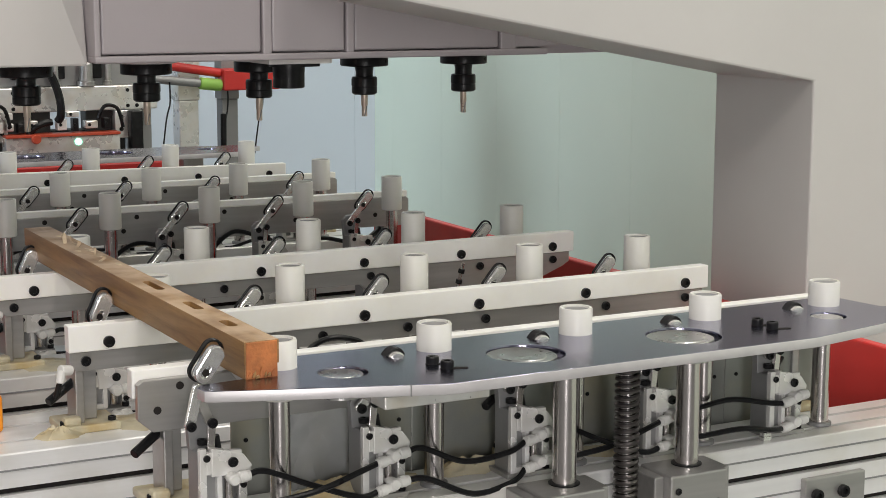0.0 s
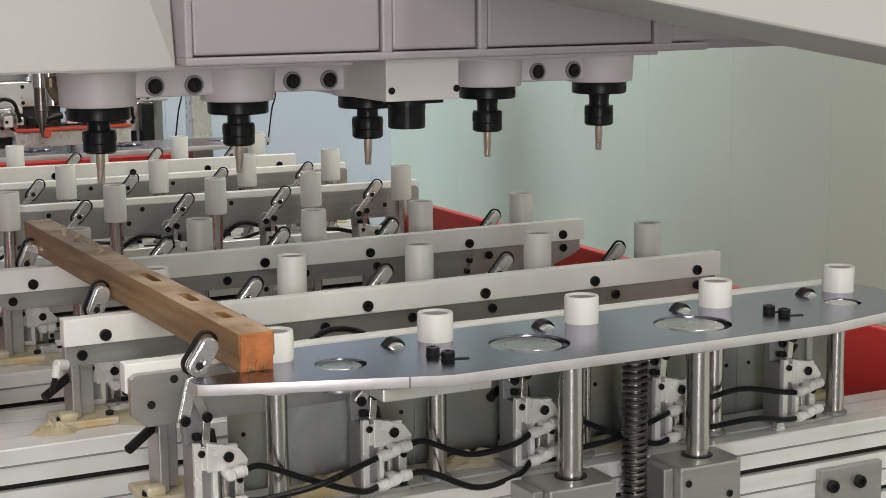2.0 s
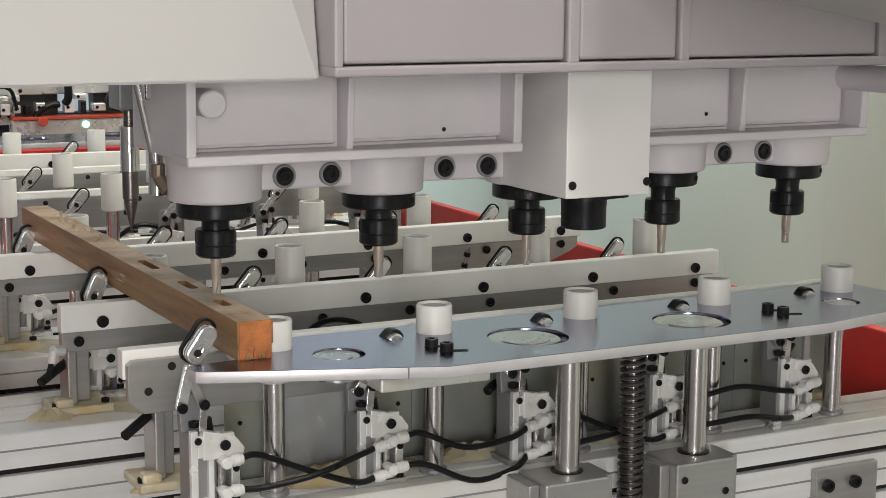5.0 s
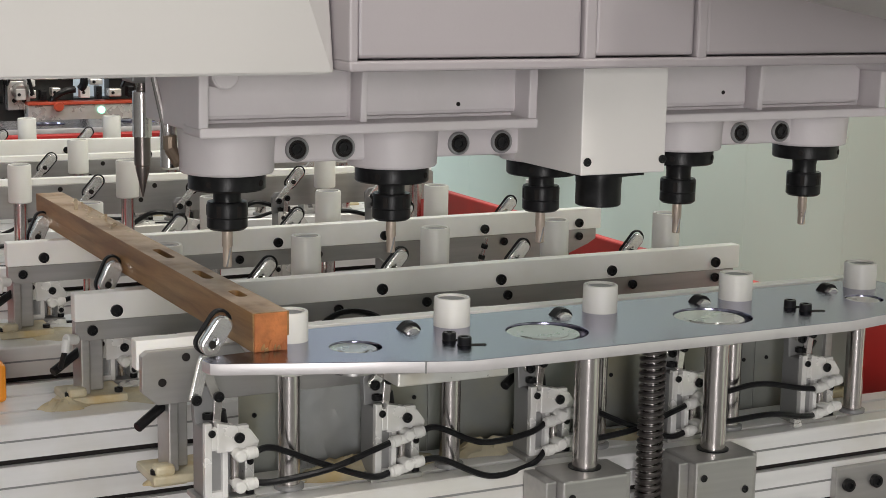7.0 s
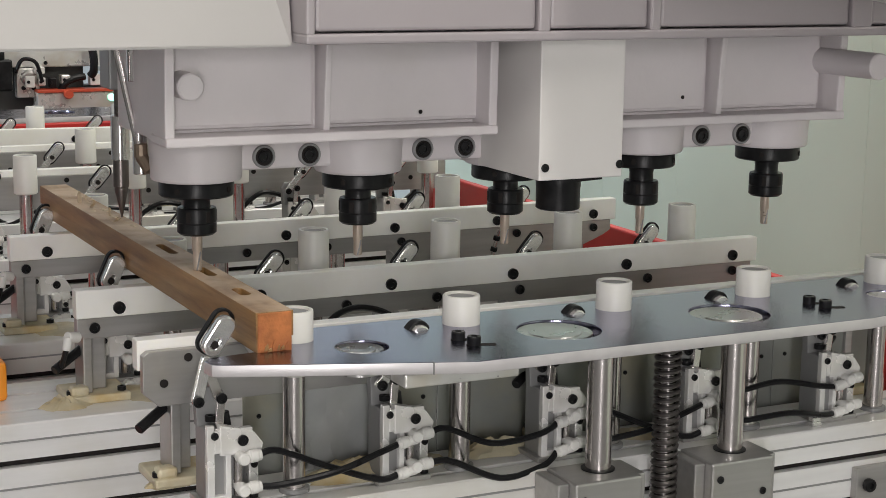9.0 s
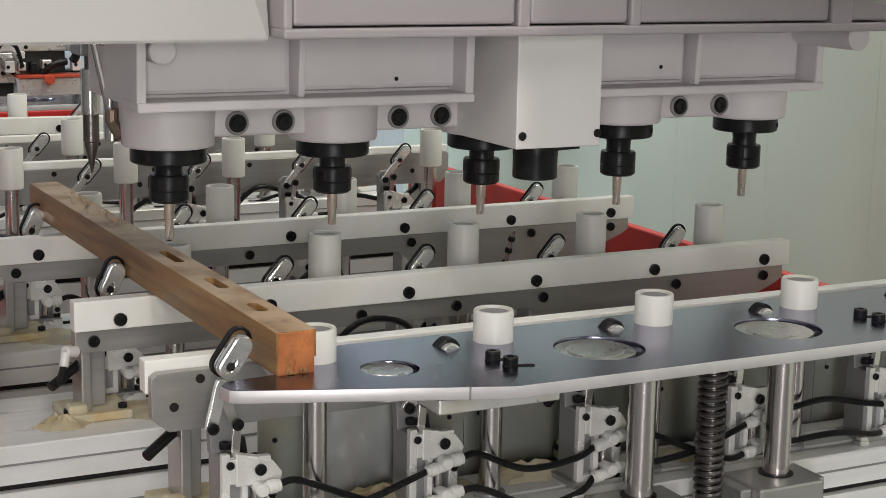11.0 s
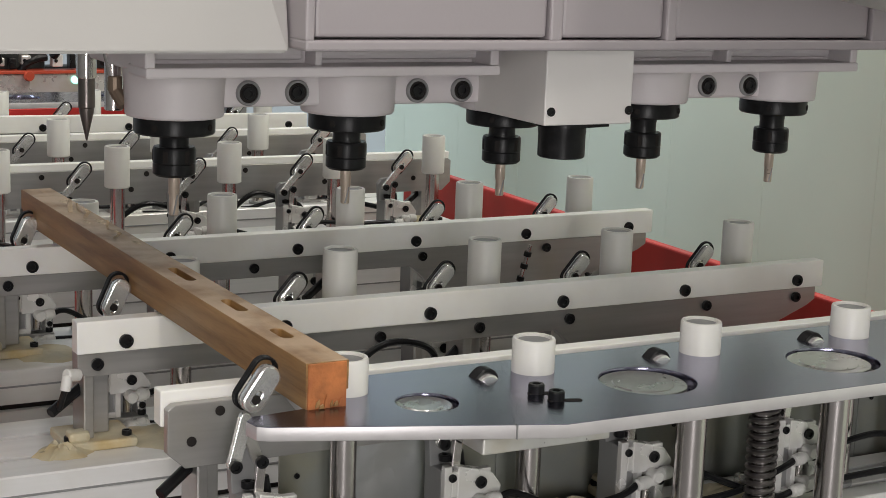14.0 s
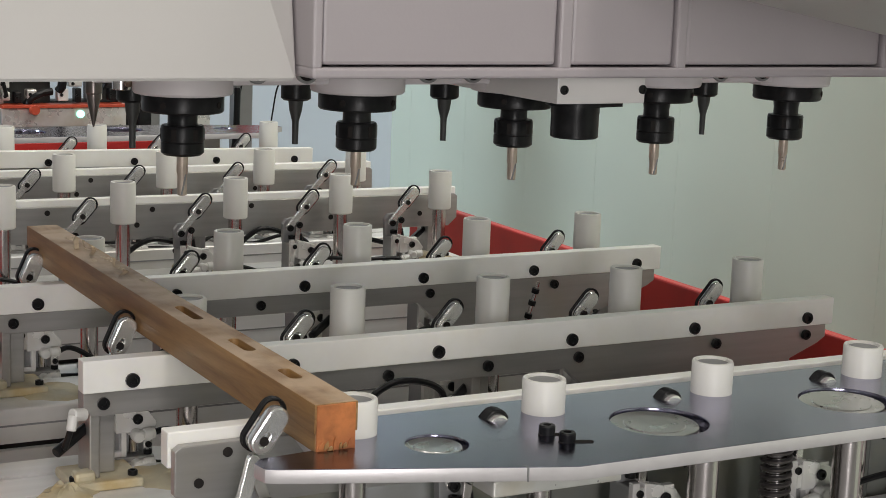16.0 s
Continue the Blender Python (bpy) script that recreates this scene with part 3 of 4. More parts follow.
    for x, y, z in feet:
        bolt("pivot_screw", (x, y, z), (0, -1, 0), 0.0065, 0.006, t)
    wide = 0.0195 if closed or low else 0.0160
    tip = pierced([(u + 0.050, v) for u, v in capsule(0.027, wide)], [[(u + 0.049, v) for u, v in capsule(0.010, wide * 0.44)]], 0.014 if closed or low else 0.010, 0.0022)
    tip.transform(m @ Matrix.Translation((0, -0.004, 0)) @ Matrix.Rotation(math.radians(90), 4, "X"))
    bm = bmesh.new()
    merge(bm, tip)
    part("lever", bm, POLISH, t, "polished slotted lever tip")
    q = bmesh.new()
    band = [Vector((u + (0.050 if closed else 0.048), 0, v)) for u, v in capsule(0.031, 0.0245, 12)]
    for y in (0.001, 0.004, 0.007) if closed else (-0.006, -0.003) if not low else (-0.008, -0.005, -0.002, 0.001, 0.004):
        tube(q, [b + Vector((0, y, 0)) for b in band], 0.0024 if low else 0.0018 if closed else 0.0015, 8, True)
    bm = bmesh.new()
    merge(bm, q, m)
    # dark disc stands in for the shade in the lever's eye
    q = bmesh.new()
    lathe(q, [(0.0048, 0), (0.0048, 0.0006), (0.003, 0.0007)], 14, (0.0525, -0.0180, 0), (0, -1, 0))
    hole = bmesh.new()
    merge(hole, q, m)
    part("eye", hole, DARK, t)
    part("rubber_ring", bm, RUBBER, t, "black rubber band round the lever")
    for z in (0.900, 0.862):
        bm = bmesh.new()
        rod(bm, 0.0060, (-0.076, -0.008, z + 0.003), (-0.076, -0.036, z + 0.003), 14, 0.001)
        lathe(bm, [(0.0058, -0.010), (0.0074, -0.008), (0.0074, 0.006), (0.0060, 0.008)], 16, (-0.076, -0.033, z + 0.003), (0, 1, 0))
        rod(bm, 0.0064, (-0.077, -0.034, z + 0.003), (-0.058, -0.034, z + 0.0045), 14, 0.001)
        rod(bm, 0.0077, (-0.068, -0.034, z + 0.0038), (-0.057, -0.034, z + 0.0046), 16, 0.0014)
        f = part("fitting", bm, FITTING, t, "white push-in hose fitting")
        bm = bmesh.new()
        lathe(bm, [(0.0068, 0), (0.0068, 0.0030), (0.0054, 0.0040)], 14, (-0.0572, -0.034, z + 0.0046), (1, 0, 0.08))
        part("release_ring", bm, FITTING, f)
        if closed:
            continue
        bm = bmesh.new()
        rod(bm, 0.0062, (-0.075, -0.035, z - 0.001), (-0.096, -0.035, z - 0.004), 14, 0.001)
        rod(bm, 0.0074, (-0.086, -0.035, z - 0.0026), (-0.097, -0.035, z - 0.0042), 16, 0.0014)
        f = part("fitting", bm, FITTING, t, "white push-in hose fitting")
        bm = bmesh.new()
        lathe(bm, [(0.0066, 0), (0.0066, 0.0030), (0.0052, 0.0040)], 14, (-0.0968, -0.035, z - 0.0042), (-1, 0, -0.15))
        part("release_ring", bm, FITTING, f)
    return t


made = {}
for py, ry, behind in ROWS:
    zb = 0.868 if py > -0.2 else 0.843
    for k, x in enumerate(POST_X):
        key = (k == 0 and py < 0.8, zb)
        if key in made:
            copy_thing(made[key], pose(x, py, 0))
        else:
            made[key] = clamp(*key)
            made[key].location = (x, py, 0)


def hose(pts, r=0.0040):
    t = thing("air_hose", (0, 0, 0), "black bent pneumatic hose between the clamp fittings", "hose", "air hoses")
    bm = bmesh.new()
    tube(bm, smooth_path(pts), r, 8)
    part("hose", bm, RUBBER, t)
    return t


for py, ry, behind in ROWS:
    for k in range(4):
        x0, x1, y = POST_X[k] - 0.056, POST_X[k + 1] - 0.099, py - 0.0345
        bow = 0.012 * math.sin(3.1 * k + 7 * py) if py > 0 else 0
        za, zb = 0.9047, 0.8667
        cross = k % 2 == 0
        ends = ((za, 0.8574), (zb, 0.8954)) if cross else ((za, 0.8954), (zb, 0.8574))
        for n, (z0, z1) in enumerate(ends):
            sag = (0.004, 0.022, 0.004, -0.010)[k]
            dy = -0.008 if n else 0.004
            hose([(x0, y, z0), (x0 + 0.025, y + dy, z0 + 0.001), ((x0 + x1) / 2, y + dy * 2, (z0 + z1) / 2 - sag + bow), (x1 - 0.025, y + dy, z1 - 0.002 - sag * 0.5), (x1, y, z1)])

# spare loops of hose that rise behind the rails
rng = random.Random(11)
for py, ry, behind in ROWS[1:]:
    for k in range(4):
        x, y = POST_X[k] + 0.02, py + 0.035
        if rng.random() < 0.6:
            continue
        top = 0.945 + rng.uniform(-0.025, 0.012)
        hose([(x - 0.02, y, 0.885), (x + 0.0, y + 0.005, 0.922), (x + 0.05, y + 0.01, top), (x + 0.105, y + 0.01, top - 0.012), (x + 0.145, y, 0.925 + rng.uniform(-0.02, 0.01)), (x + 0.135, y - 0.02, 0.885)], 0.005)

for y in (0.0, 0.435):
    t = thing("connector", (-0.066, y, 0.962), "small glossy white hose connector at the rail's end", "connector")
    bm = bmesh.new()
    rod(bm, 0.0075, (0.012, 0.014, -0.002), (-0.006, 0.004, 0.002), 16, 0.0015)
    rod(bm, 0.0060, (-0.004, 0.004, 0.002), (-0.008, 0.0, -0.016), 14, 0.0012)
    c = part("body", bm, FITTING, t)
    bm = bmesh.new()
    rod(bm, 0.0040, (-0.008, 0.0, -0.014), (-0.012, 0.012, -0.040), 10, 0.001)
    part("hose_stub", bm, RUBBER, t)

hose([(0.262, -0.05, 0.905), (0.275, -0.055, 0.958), (0.305, -0.06, 0.982), (0.345, -0.06, 0.981), (0.378, -0.055, 0.962), (0.392, -0.05, 0.915)], 0.0045)
t = thing("adjusting_screw", (0.757, 0.40, 0.868), "thin threaded rod with black lock nuts beside a clamp", "screw")
bm = bmesh.new()
rod(bm, 0.0032, (0, 0, 0), (0.022, -0.02, 0.125), 12, 0.0005)
part("rod", bm, STEEL, t)
for f in (0.55, 0.72, 0.88):
    bm = bmesh.new()
    at = Vector((0.022, -0.02, 0.125)) * f
    lathe(bm, [(0.0062, -0.004), (0.0068, -0.003), (0.0068, 0.003), (0.0062, 0.004)], 6, at, (0.022, -0.02, 0.125))
    part("lock_nut", bm, BLACK, t)
bm = bmesh.new()
box(bm, -0.012, 0.012, -0.012, 0.012, 0, 0.008, 0.001)
part("foot", bm, GREYM, t)

# ---- front plate ----


PLATE_HOLES = ((0.169, -0.010, 0.0325), (0.4235, -0.024, 0.0530), (0.671, -0.030, 0.0530), (0.938, -0.016, 0.027))


def cover_plate(y_front, y_back, flip, label):
    t = thing("support_plate", (0, 0, 0), label, "plate")
    s = -1 if flip else 1
    xs = (-0.012, 0.012, 0.255, 0.815, 1.075, 1.10)
    yb, yt = y_back, y_back - s * 0.125
    outer = [(xs[0] - 0.006, yt + s * 0.022), (xs[0] - 0.003, yt + s * 0.004), (xs[0] + 0.006, yt - s * 0.002), (xs[2] + 0.006, y_front), (xs[3] + 0.01, y_front), (xs[4], yt - s * 0.045), (xs[5] + 0.004, yt), (xs[5] - 0.045, yt + s * 0.03), (xs[5] - 0.06, yb), (0.064, yb), (0.050, yt + s * 0.04), (xs[0] + 0.004, yt + s * 0.034)]
    mid = (y_front + y_back) / 2 + s * 0.012
    holes = [circle(x, mid + s * dy, r, 40) for x, dy, r in PLATE_HOLES]
    for x in POST_X if not flip else ():
        holes.append(circle(x, y_back - s * 0.045, 0.0242, 24))
    bm = pierced(outer, holes, 0.014)
    bmesh.ops.translate(bm, verts=list(bm.verts), vec=(0, 0, 1.015))
    me = part("plate", bm, PLATE, t).data
    me.materials.append(EDGE)
    for f in me.polygons:
        inner = any((f.center.x - sum(p[0] for p in h) / len(h)) ** 2 + (f.center.y - sum(p[1] for p in h) / len(h)) ** 2 < 0.053 ** 2 for h in holes)
        f.material_index = 1 if abs(f.normal.z) < 0.6 and not inner else 0
    return t, mid, s


plate, mid, s = cover_plate(-0.547, -0.325, False, "brushed aluminium support plate with round holes and angled front")
for x, dy, r in PLATE_HOLES:
    y = mid + dy
    bm = bmesh.new()
    lathe(bm, [(r * 0.875, 1.0), (r * 0.875, 1.0268), (r * 0.855, 1.0274), (r * 0.62, 1.0262), (r * 0.60, 1.0270), (r * 0.20, 1.0262), (r * 0.08, 1.0260)], 48, (x - r * 0.11, y, 0))
    part("dish", bm, DISHM, plate, "turned steel dish set in the hole")
for x, y in ((0.288, -0.445), (0.294, -0.474), (0.804, -0.446), (0.808, -0.474)):
    bolt("screw", (x, y, 1.029), (0, 0, 1), 0.0085, 0.010, plate)
    bm = bmesh.new()
    prism(bm, [(x + 0.9 * u + 0.35 * v - 0.006, y - 0.30 * u + v) for u, v in capsule(0.030, 0.008)], 1.0288, 1.0296)
    part("slot", bm, DARK, plate)
bm = bmesh.new()
box(bm, 0.185, 0.33, -0.520, -0.40, 0.998, 1.0145, 0.002)
part("bracket", bm, BODY, plate)
bm = bmesh.new()
box(bm, 0.2138, 0.2150, -0.5335, -0.525, 1.0152, 1.0292)
part("seam", bm, GREYM, plate)
rear, mid2, s2 = cover_plate(2.33, 2.11, True, "brushed aluminium support plate behind the fixtures")
for x in (0.15, 0.85):
    bm = bmesh.new()
    box(bm, x, x + 0.06, 2.17, 2.23, 0.612, 1.019, 0.003)
    part("leg", bm, ALU, rear)

# lift of the front plate
for x in (0.484, 0.684):
    t = thing("guide_column", (x, -0.45, 0), "thick bright steel guide column in an aluminium block", "column", "guide columns")
    bm = bmesh.new()
    rod(bm, 0.0165, (0, 0, 0.80), (0, 0, 1.015), 28)
    part("rod", bm, STEEL, t)
    bm = bmesh.new()
    box(bm, -0.058, 0.038, -0.045, 0.029, 0.62, 0.845, 0.003)
    box(bm, 0.038, 0.052, -0.030, 0.029, 0.62, 0.842, 0.002)
    box(bm, -0.074, -0.058, -0.030, 0.029, 0.62, 0.842, 0.002)
    part("block", bm, ALU, t)
    bm = bmesh.new()
    lathe(bm, [(0.0215, 0.845), (0.0215, 0.8465), (0.018, 0.847)], 24)
    part("wiper", bm, RUBBER, t)
    for dx, z in ((-0.045, 0.823), (0.022, 0.80), (-0.045, 0.72), (0.022, 0.72)):
        bolt("screw", (dx, -0.0452, z), (0, -1, 0), 0.005, 0.002, t)
t = thing("spring", (0.583, -0.45, 0), "black coil spring round a steel spindle", "spring")
bm = bmesh.new()
turns, zz0, zz1 = 34, 0.70, 1.011
tube(bm, [Vector((0.0150 * math.cos(2 * math.pi * i / 14), 0.0150 * math.sin(2 * math.pi * i / 14), zz0 + (zz1 - zz0) * i / (14 * turns))) for i in range(14 * turns + 1)], 0.0031, 7)
part("coil", bm, COILM, t)
bm = bmesh.new()
rod(bm, 0.011, (0, 0, 0.66), (0, 0, 1.0145), 20)
part("spindle", bm, STEEL, t)

# backing sheet behind the front row, in bent lengths with a screw at each end
for x0, x1, z1 in ((0.075, 0.3385, 0.944), (0.3395, 0.6035, 0.944), (0.6045, 0.8735, 0.944), (0.8745, 1.075, 0.944)):
    t = thing("backing_sheet", (0, -0.285, 0), "stained grey sheet metal guard behind the front clamps", "guard", "guards behind the clamps")
    bm = bmesh.new()
    box(bm, x0, x1, 0, 0.003, 0.78, z1, 0.0008)
    box(bm, x0, x1, 0, 0.016, z1 - 0.003, z1, 0.0008)
    part("sheet", bm, SHEET, t)
    for x in (x0 + 0.02, x1 - 0.02):
        bolt("screw", (x, -0.0002, z1 - 0.03), (0, -1, 0), 0.0030, 0.002, t)
    bm = bmesh.new()
    box(bm, x0 + 0.02, x0 + 0.045, 0.003, 0.016, 0.612, 0.80, 0.001)
    box(bm, x1 - 0.045, x1 - 0.02, 0.003, 0.016, 0.612, 0.80, 0.001)
    part("stay", bm, GREYM, t)

# ---- workpiece ----
t = thing("wood_rail", (0.0640, 0, 0), "oak coloured wooden bar with mortises cut in its top", "wood")
slots = []
for y0, y1, w in ((-0.312, -0.285, 0.016), (-0.190, -0.145, 0.015), (-0.032, 0.030, 0.014)):
    slots.append([(v + 0.002, y0 + u) for u, v in capsule(y1 - y0, w)])
bm = pierced([(-0.0215, -0.414), (0.0215, -0.414), (0.0215, 0.632), (-0.0215, 0.632)], slots, 0.030, 0.0012)
bmesh.ops.translate(bm, verts=list(bm.verts), vec=(0, 0, 1.0455))
box(bm, -0.0215, 0.0215, -0.414, 0.632, 1.0275, 1.0458, 0.001)
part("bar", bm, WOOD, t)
# raised floors: burnt wood, darkened further for the shade inside the mortises
for pts in slots:
    bm = bmesh.new()
    prism(bm, [(cx * 0.98, cy) for cx, cy in pts], 1.0456, 1.0590)
    part("mortise_floor", bm, CHAR_SHADE, t, "dark floor of the mortise, burnt and coloured for shade")
bm = bmesh.new()
box(bm, -0.0205, 0.0205, -0.4165, -0.4135, 1.0285, 1.0745, 0.001)
part("sawn_end", bm, ENDGRAIN, t, "rough orange sawn end")
rng = random.Random(21)
for n in range(7):
    x, z = -0.019 + 0.0052 * n + rng.uniform(-0.001, 0.001), 1.0285 + rng.uniform(0, 0.002)
    bm = bmesh.new()
    w, h = rng.uniform(0.003, 0.008), rng.uniform(0.004, 0.014)
    prism(bm, [(x, z), (x + w, z + h * 0.2), (x + w * 0.8, z + h), (x + w * 0.2, z + h * 0.6)], -0.4165 - rng.uniform(0.0008, 0.003), -0.415, "y", 0.0003)
    part("splinter", bm, WOOD if n % 3 else ENDGRAIN, t)
t.matrix_basis = pose(0.0640, 0, 0, 0, 0, 0.68)

def shaving(x, y, turns, r, w, heading):
    """A thin curled strip of wood lying on the bar."""
    t = thing("wood_shaving", (x, y, 1.0762), "pale thin curled shaving lying on the wooden bar", "shaving", "wood shavings")
    q = bmesh.new()
    n = 22
    rows = []
    for i in range(n + 1):
        a = turns * 2 * math.pi * i / n
        rad = r * (1 - 0.45 * i / n)
        rows.append([q.verts.new((rad * math.sin(a) + 0.010 * i / n, j * w + 0.002 * math.sin(3 * a), rad * (1 - math.cos(a)) + 0.0006)) for j in (0, 1)])
    for a, b in zip(rows, rows[1:]):
        q.faces.new((a[0], b[0], b[1], a[1])).smooth = True
    bmesh.ops.solidify(q, geom=list(q.faces), thickness=0.0005)
    q.transform(Matrix.Rotation(math.radians(heading), 4, "Z"))
    part("strip", q, CHIP, t)


shaving(0.058, 0.36, 0.45, 0.010, 0.006, 70)
shaving(0.066, 0.27, 0.35, 0.014, 0.004, 100)
shaving(0.055, 0.22, 0.5, 0.006, 0.007, 40)
shaving(0.070, 0.41, 0.3, 0.016, 0.004, 120)
t = thing("wood_sliver", (0.052, 0.43, 1.0757), "pale sliver of wood standing on the bar", "sliver")
bm = bmesh.new()
prism(bm, [(-0.003, 0), (0.0035, 0), (0.0025, 0.016), (-0.001, 0.019), (-0.0035, 0.013)], -0.002, 0.002, "y", 0.0005)
part("sliver", bm, CHIP, t)

# ---- gantry and heads ----
gantry = thing("gantry", (0, 0, 0), "white painted travelling gantry with a ribbed cross beam", "gantry")
BF = -0.237
bm = bmesh.new()
box(bm, 0.122, 1.30, BF + 0.040, BF + 0.065, 1.367, 2.1)
part("beam_web", bm, PAINT, gantry)
bm = bmesh.new()
box(bm, 0.119, 1.00, BF, BF + 0.085, 1.367, 1.379, 0.003)
part("beam_flange", bm, PAINT, gantry)
for x0, x1, back in ((0.119, 0.130, 0.060), (0.419, 0.4355, 0.045), (0.579, 0.594, 0.045), (0.896, 0.93, 0.045)):
    bm = bmesh.new()
    box(bm, x0, x1, BF + 0.001, BF + back, 1.377, 2.1, 0.003)
    part("beam_rib", bm, PAINT, gantry)
for x0, x1 in ((0.130, 0.419), (0.4355, 0.579), (0.594, 0.896), (0.93, 1.25)):
    bm = bmesh.new()
    box(bm, x0 + 0.002, x1 - 0.002, BF + 0.006, BF + 0.045, 1.3815, 2.1, 0.004)
    part("beam_panel", bm, PAINT, gantry)
bm = bmesh.new()
low = [bm.verts.new((x, y, 1.3625)) for x, y in ((-0.9, -0.20), (0.1145, -0.20), (0.1160, -0.1985), (0.1160, 0.35), (-0.9, 0.35))]
top = [bm.verts.new((x, y, 2.1)) for x, y in ((-0.9, -0.20), (-0.145, -0.20), (0.1160, -0.07), (0.1160, 0.35), (-0.9, 0.35))]
bm.faces.new(low[::-1])
bm.faces.new(top)
for i in range(5):
    bm.faces.new((low[i], low[(i + 1) % 5], top[(i + 1) % 5], top[i]))
bmesh.ops.bevel(bm, geom=[e for e in bm.edges if e.verts[0].co.z < 1.4 and e.verts[1].co.z < 1.4], offset=0.003, segments=2, affect="EDGES")
part("cover", bm, COVER, gantry, "large smooth white sheet metal cover")
bm = bmesh.new()
box(bm, 0.118, 0.30, -0.172, 0.05, 1.372, 2.1, 0.002)
part("beam_saddle", bm, PAINT, gantry)
bm = bmesh.new()
prism(bm, [(1.26, 0.02), (1.26, 1.334), (0.436, 1.48), (0.436, 2.1), (1.5, 2.1), (1.5, 0.02)], -0.70, -0.42, "y", 0.004)
part("side_frame", bm, COVER, gantry, "broad side frame with a sloped brace")
# unseen slab added above the view; it shades the fixtures below
bm = bmesh.new()
box(bm, -0.1, 1.3, -0.15, 0.45, 1.60, 2.1, 0.004)
part("deck", bm, PAINT, gantry)

head = thing("spindle_head", (0, 0, 0), "white cast multi-spindle head with five black collet chucks", "spindle head")
SX, SP = 0.0607, 0.2211


def spindle(k):
    x = SX + SP * k
    up = 0.006 if k >= 3 else 0.0
    bm = bmesh.new()
    lathe(bm, [(0.052, 0.1075 + up), (0.056, 0.1085 + up), (0.0575, 0.111 + up), (0.0585, 0.140), (0.061, 0.176)], 40, (x, 0, 0))
    part("boss", bm, CAST, head)
    bm = bmesh.new()
    lathe(bm, [(0.030, 0.086), (0.0455, 0.0875), (0.0475, 0.0895), (0.0475, 0.105), (0.0455, 0.109)], 36, (x, 0, up))
    chuck = part("chuck", bm, BLACK, head, "black collet chuck")
    for a in (0.6, 2.2, 3.9, 5.4):
        bm = bmesh.new()
        lathe(bm, [(0.004, 0), (0.004, 0.0012), (0.003, 0.0014)], 10, (x + 0.0473 * math.cos(a), 0.0473 * math.sin(a), 0.0975 + up), (math.cos(a), math.sin(a), 0))
        part("screw", bm, DARK, chuck)
    bm = bmesh.new()
    lathe(bm, [(0.0185, 0.070), (0.0172, 0.075), (0.0172, 0.083), (0.019, 0.088 + up)], 28, (x, 0, 0))
    part("neck", bm, BLACK, chuck)
    bm = bmesh.new()
    lathe(bm, [(0.009, 0.0375), (0.0215, 0.0375), (0.0250, 0.0405), (0.0250, 0.0520), (0.0244, 0.0528), (0.0250, 0.0536), (0.0250, 0.0695), (0.0238, 0.072), (0.017, 0.072)], 32, (x, 0, 0))
    nut = part("nut", bm, BLACK, chuck)
    # dark strips on the nut paint the shade of its notches
    for j in range(6):
        a = math.pi * j / 3 + 0.3
        bm = bmesh.new()
        q = bmesh.new()
        box(q, -0.0032, 0.0032, 0.0236, 0.0253, 0.055, 0.0685, 0.0005)
        merge(bm, q, Matrix.Translation((x, 0, 0)) @ Matrix.Rotation(a, 4, "Z"))
        part("notch_shade", bm, DARK, nut)
    bm = bmesh.new()
    tip = -0.010 if k == 0 else -0.006
    lathe(bm, [(0.0046, tip), (0.0056, tip + 0.001), (0.0056, 0.014), (0.0066, 0.017), (0.0066, 0.041)], 18, (x, 0, 0))
    cutter = part("cutter", bm, BITM, chuck, "steel router cutter")
    for turn in (0, math.pi):
        bm = bmesh.new()
        tube(bm, [Vector((x + 0.0054 * math.cos(turn + 0.9 * i / 12 - 2), 0.0054 * math.sin(turn + 0.9 * i / 12 - 2), tip + 0.001 + (0.014 - tip) * i / 12)) for i in range(13)], 0.0012, 6)
        part("flute", bm, GREYM, cutter)


for k in range(5):
    spindle(k)
HF = -0.123
# two ribbed castings on either side of the motor box; ribs stand further out towards the top
for x0, x1, ribs in ((-0.0135, 0.425, (0.192,)), (0.60, 0.985, (0.776,))):
    bm = bmesh.new()
    box(bm, x0 + 0.002, x1 - 0.002, HF + 0.050, 0.10, 0.166, 0.45, 0.003)
    part("housing", bm, CAST, head)
    bm = bmesh.new()
    box(bm, x0, x1, HF, HF + 0.066, 0.163, 0.175, 0.0025)
    part("ledge", bm, CAST, head)
    for n, xr in enumerate((x0, *ribs, x1 - 0.012)):
        w = 0.012 if n != 1 else 0.009
        foot = HF + (0.004 if n != 1 else 0.020)
        bm = bmesh.new()
        prism(bm, [(foot, 0.173), (HF - 0.004, 0.45), (HF + 0.055, 0.45), (HF + 0.055, 0.173)], xr, xr + w, "x", 0.002)
        part("rib", bm, CAST, head)
for x0, x1 in ((-0.0015, 0.192), (0.201, 0.425), (0.612, 0.776), (0.785, 0.973)):
    bm = bmesh.new()
    box(bm, x0 + 0.003, x1 - 0.003, HF + 0.040, HF + 0.054, 0.1790, 0.45, 0.006)
    part("pocket", bm, CAST, head)
# dark dots on the pockets replace the shade of small holes
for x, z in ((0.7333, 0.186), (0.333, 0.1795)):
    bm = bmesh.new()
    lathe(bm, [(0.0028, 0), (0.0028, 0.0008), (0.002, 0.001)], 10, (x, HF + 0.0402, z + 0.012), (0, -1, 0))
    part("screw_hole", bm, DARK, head)
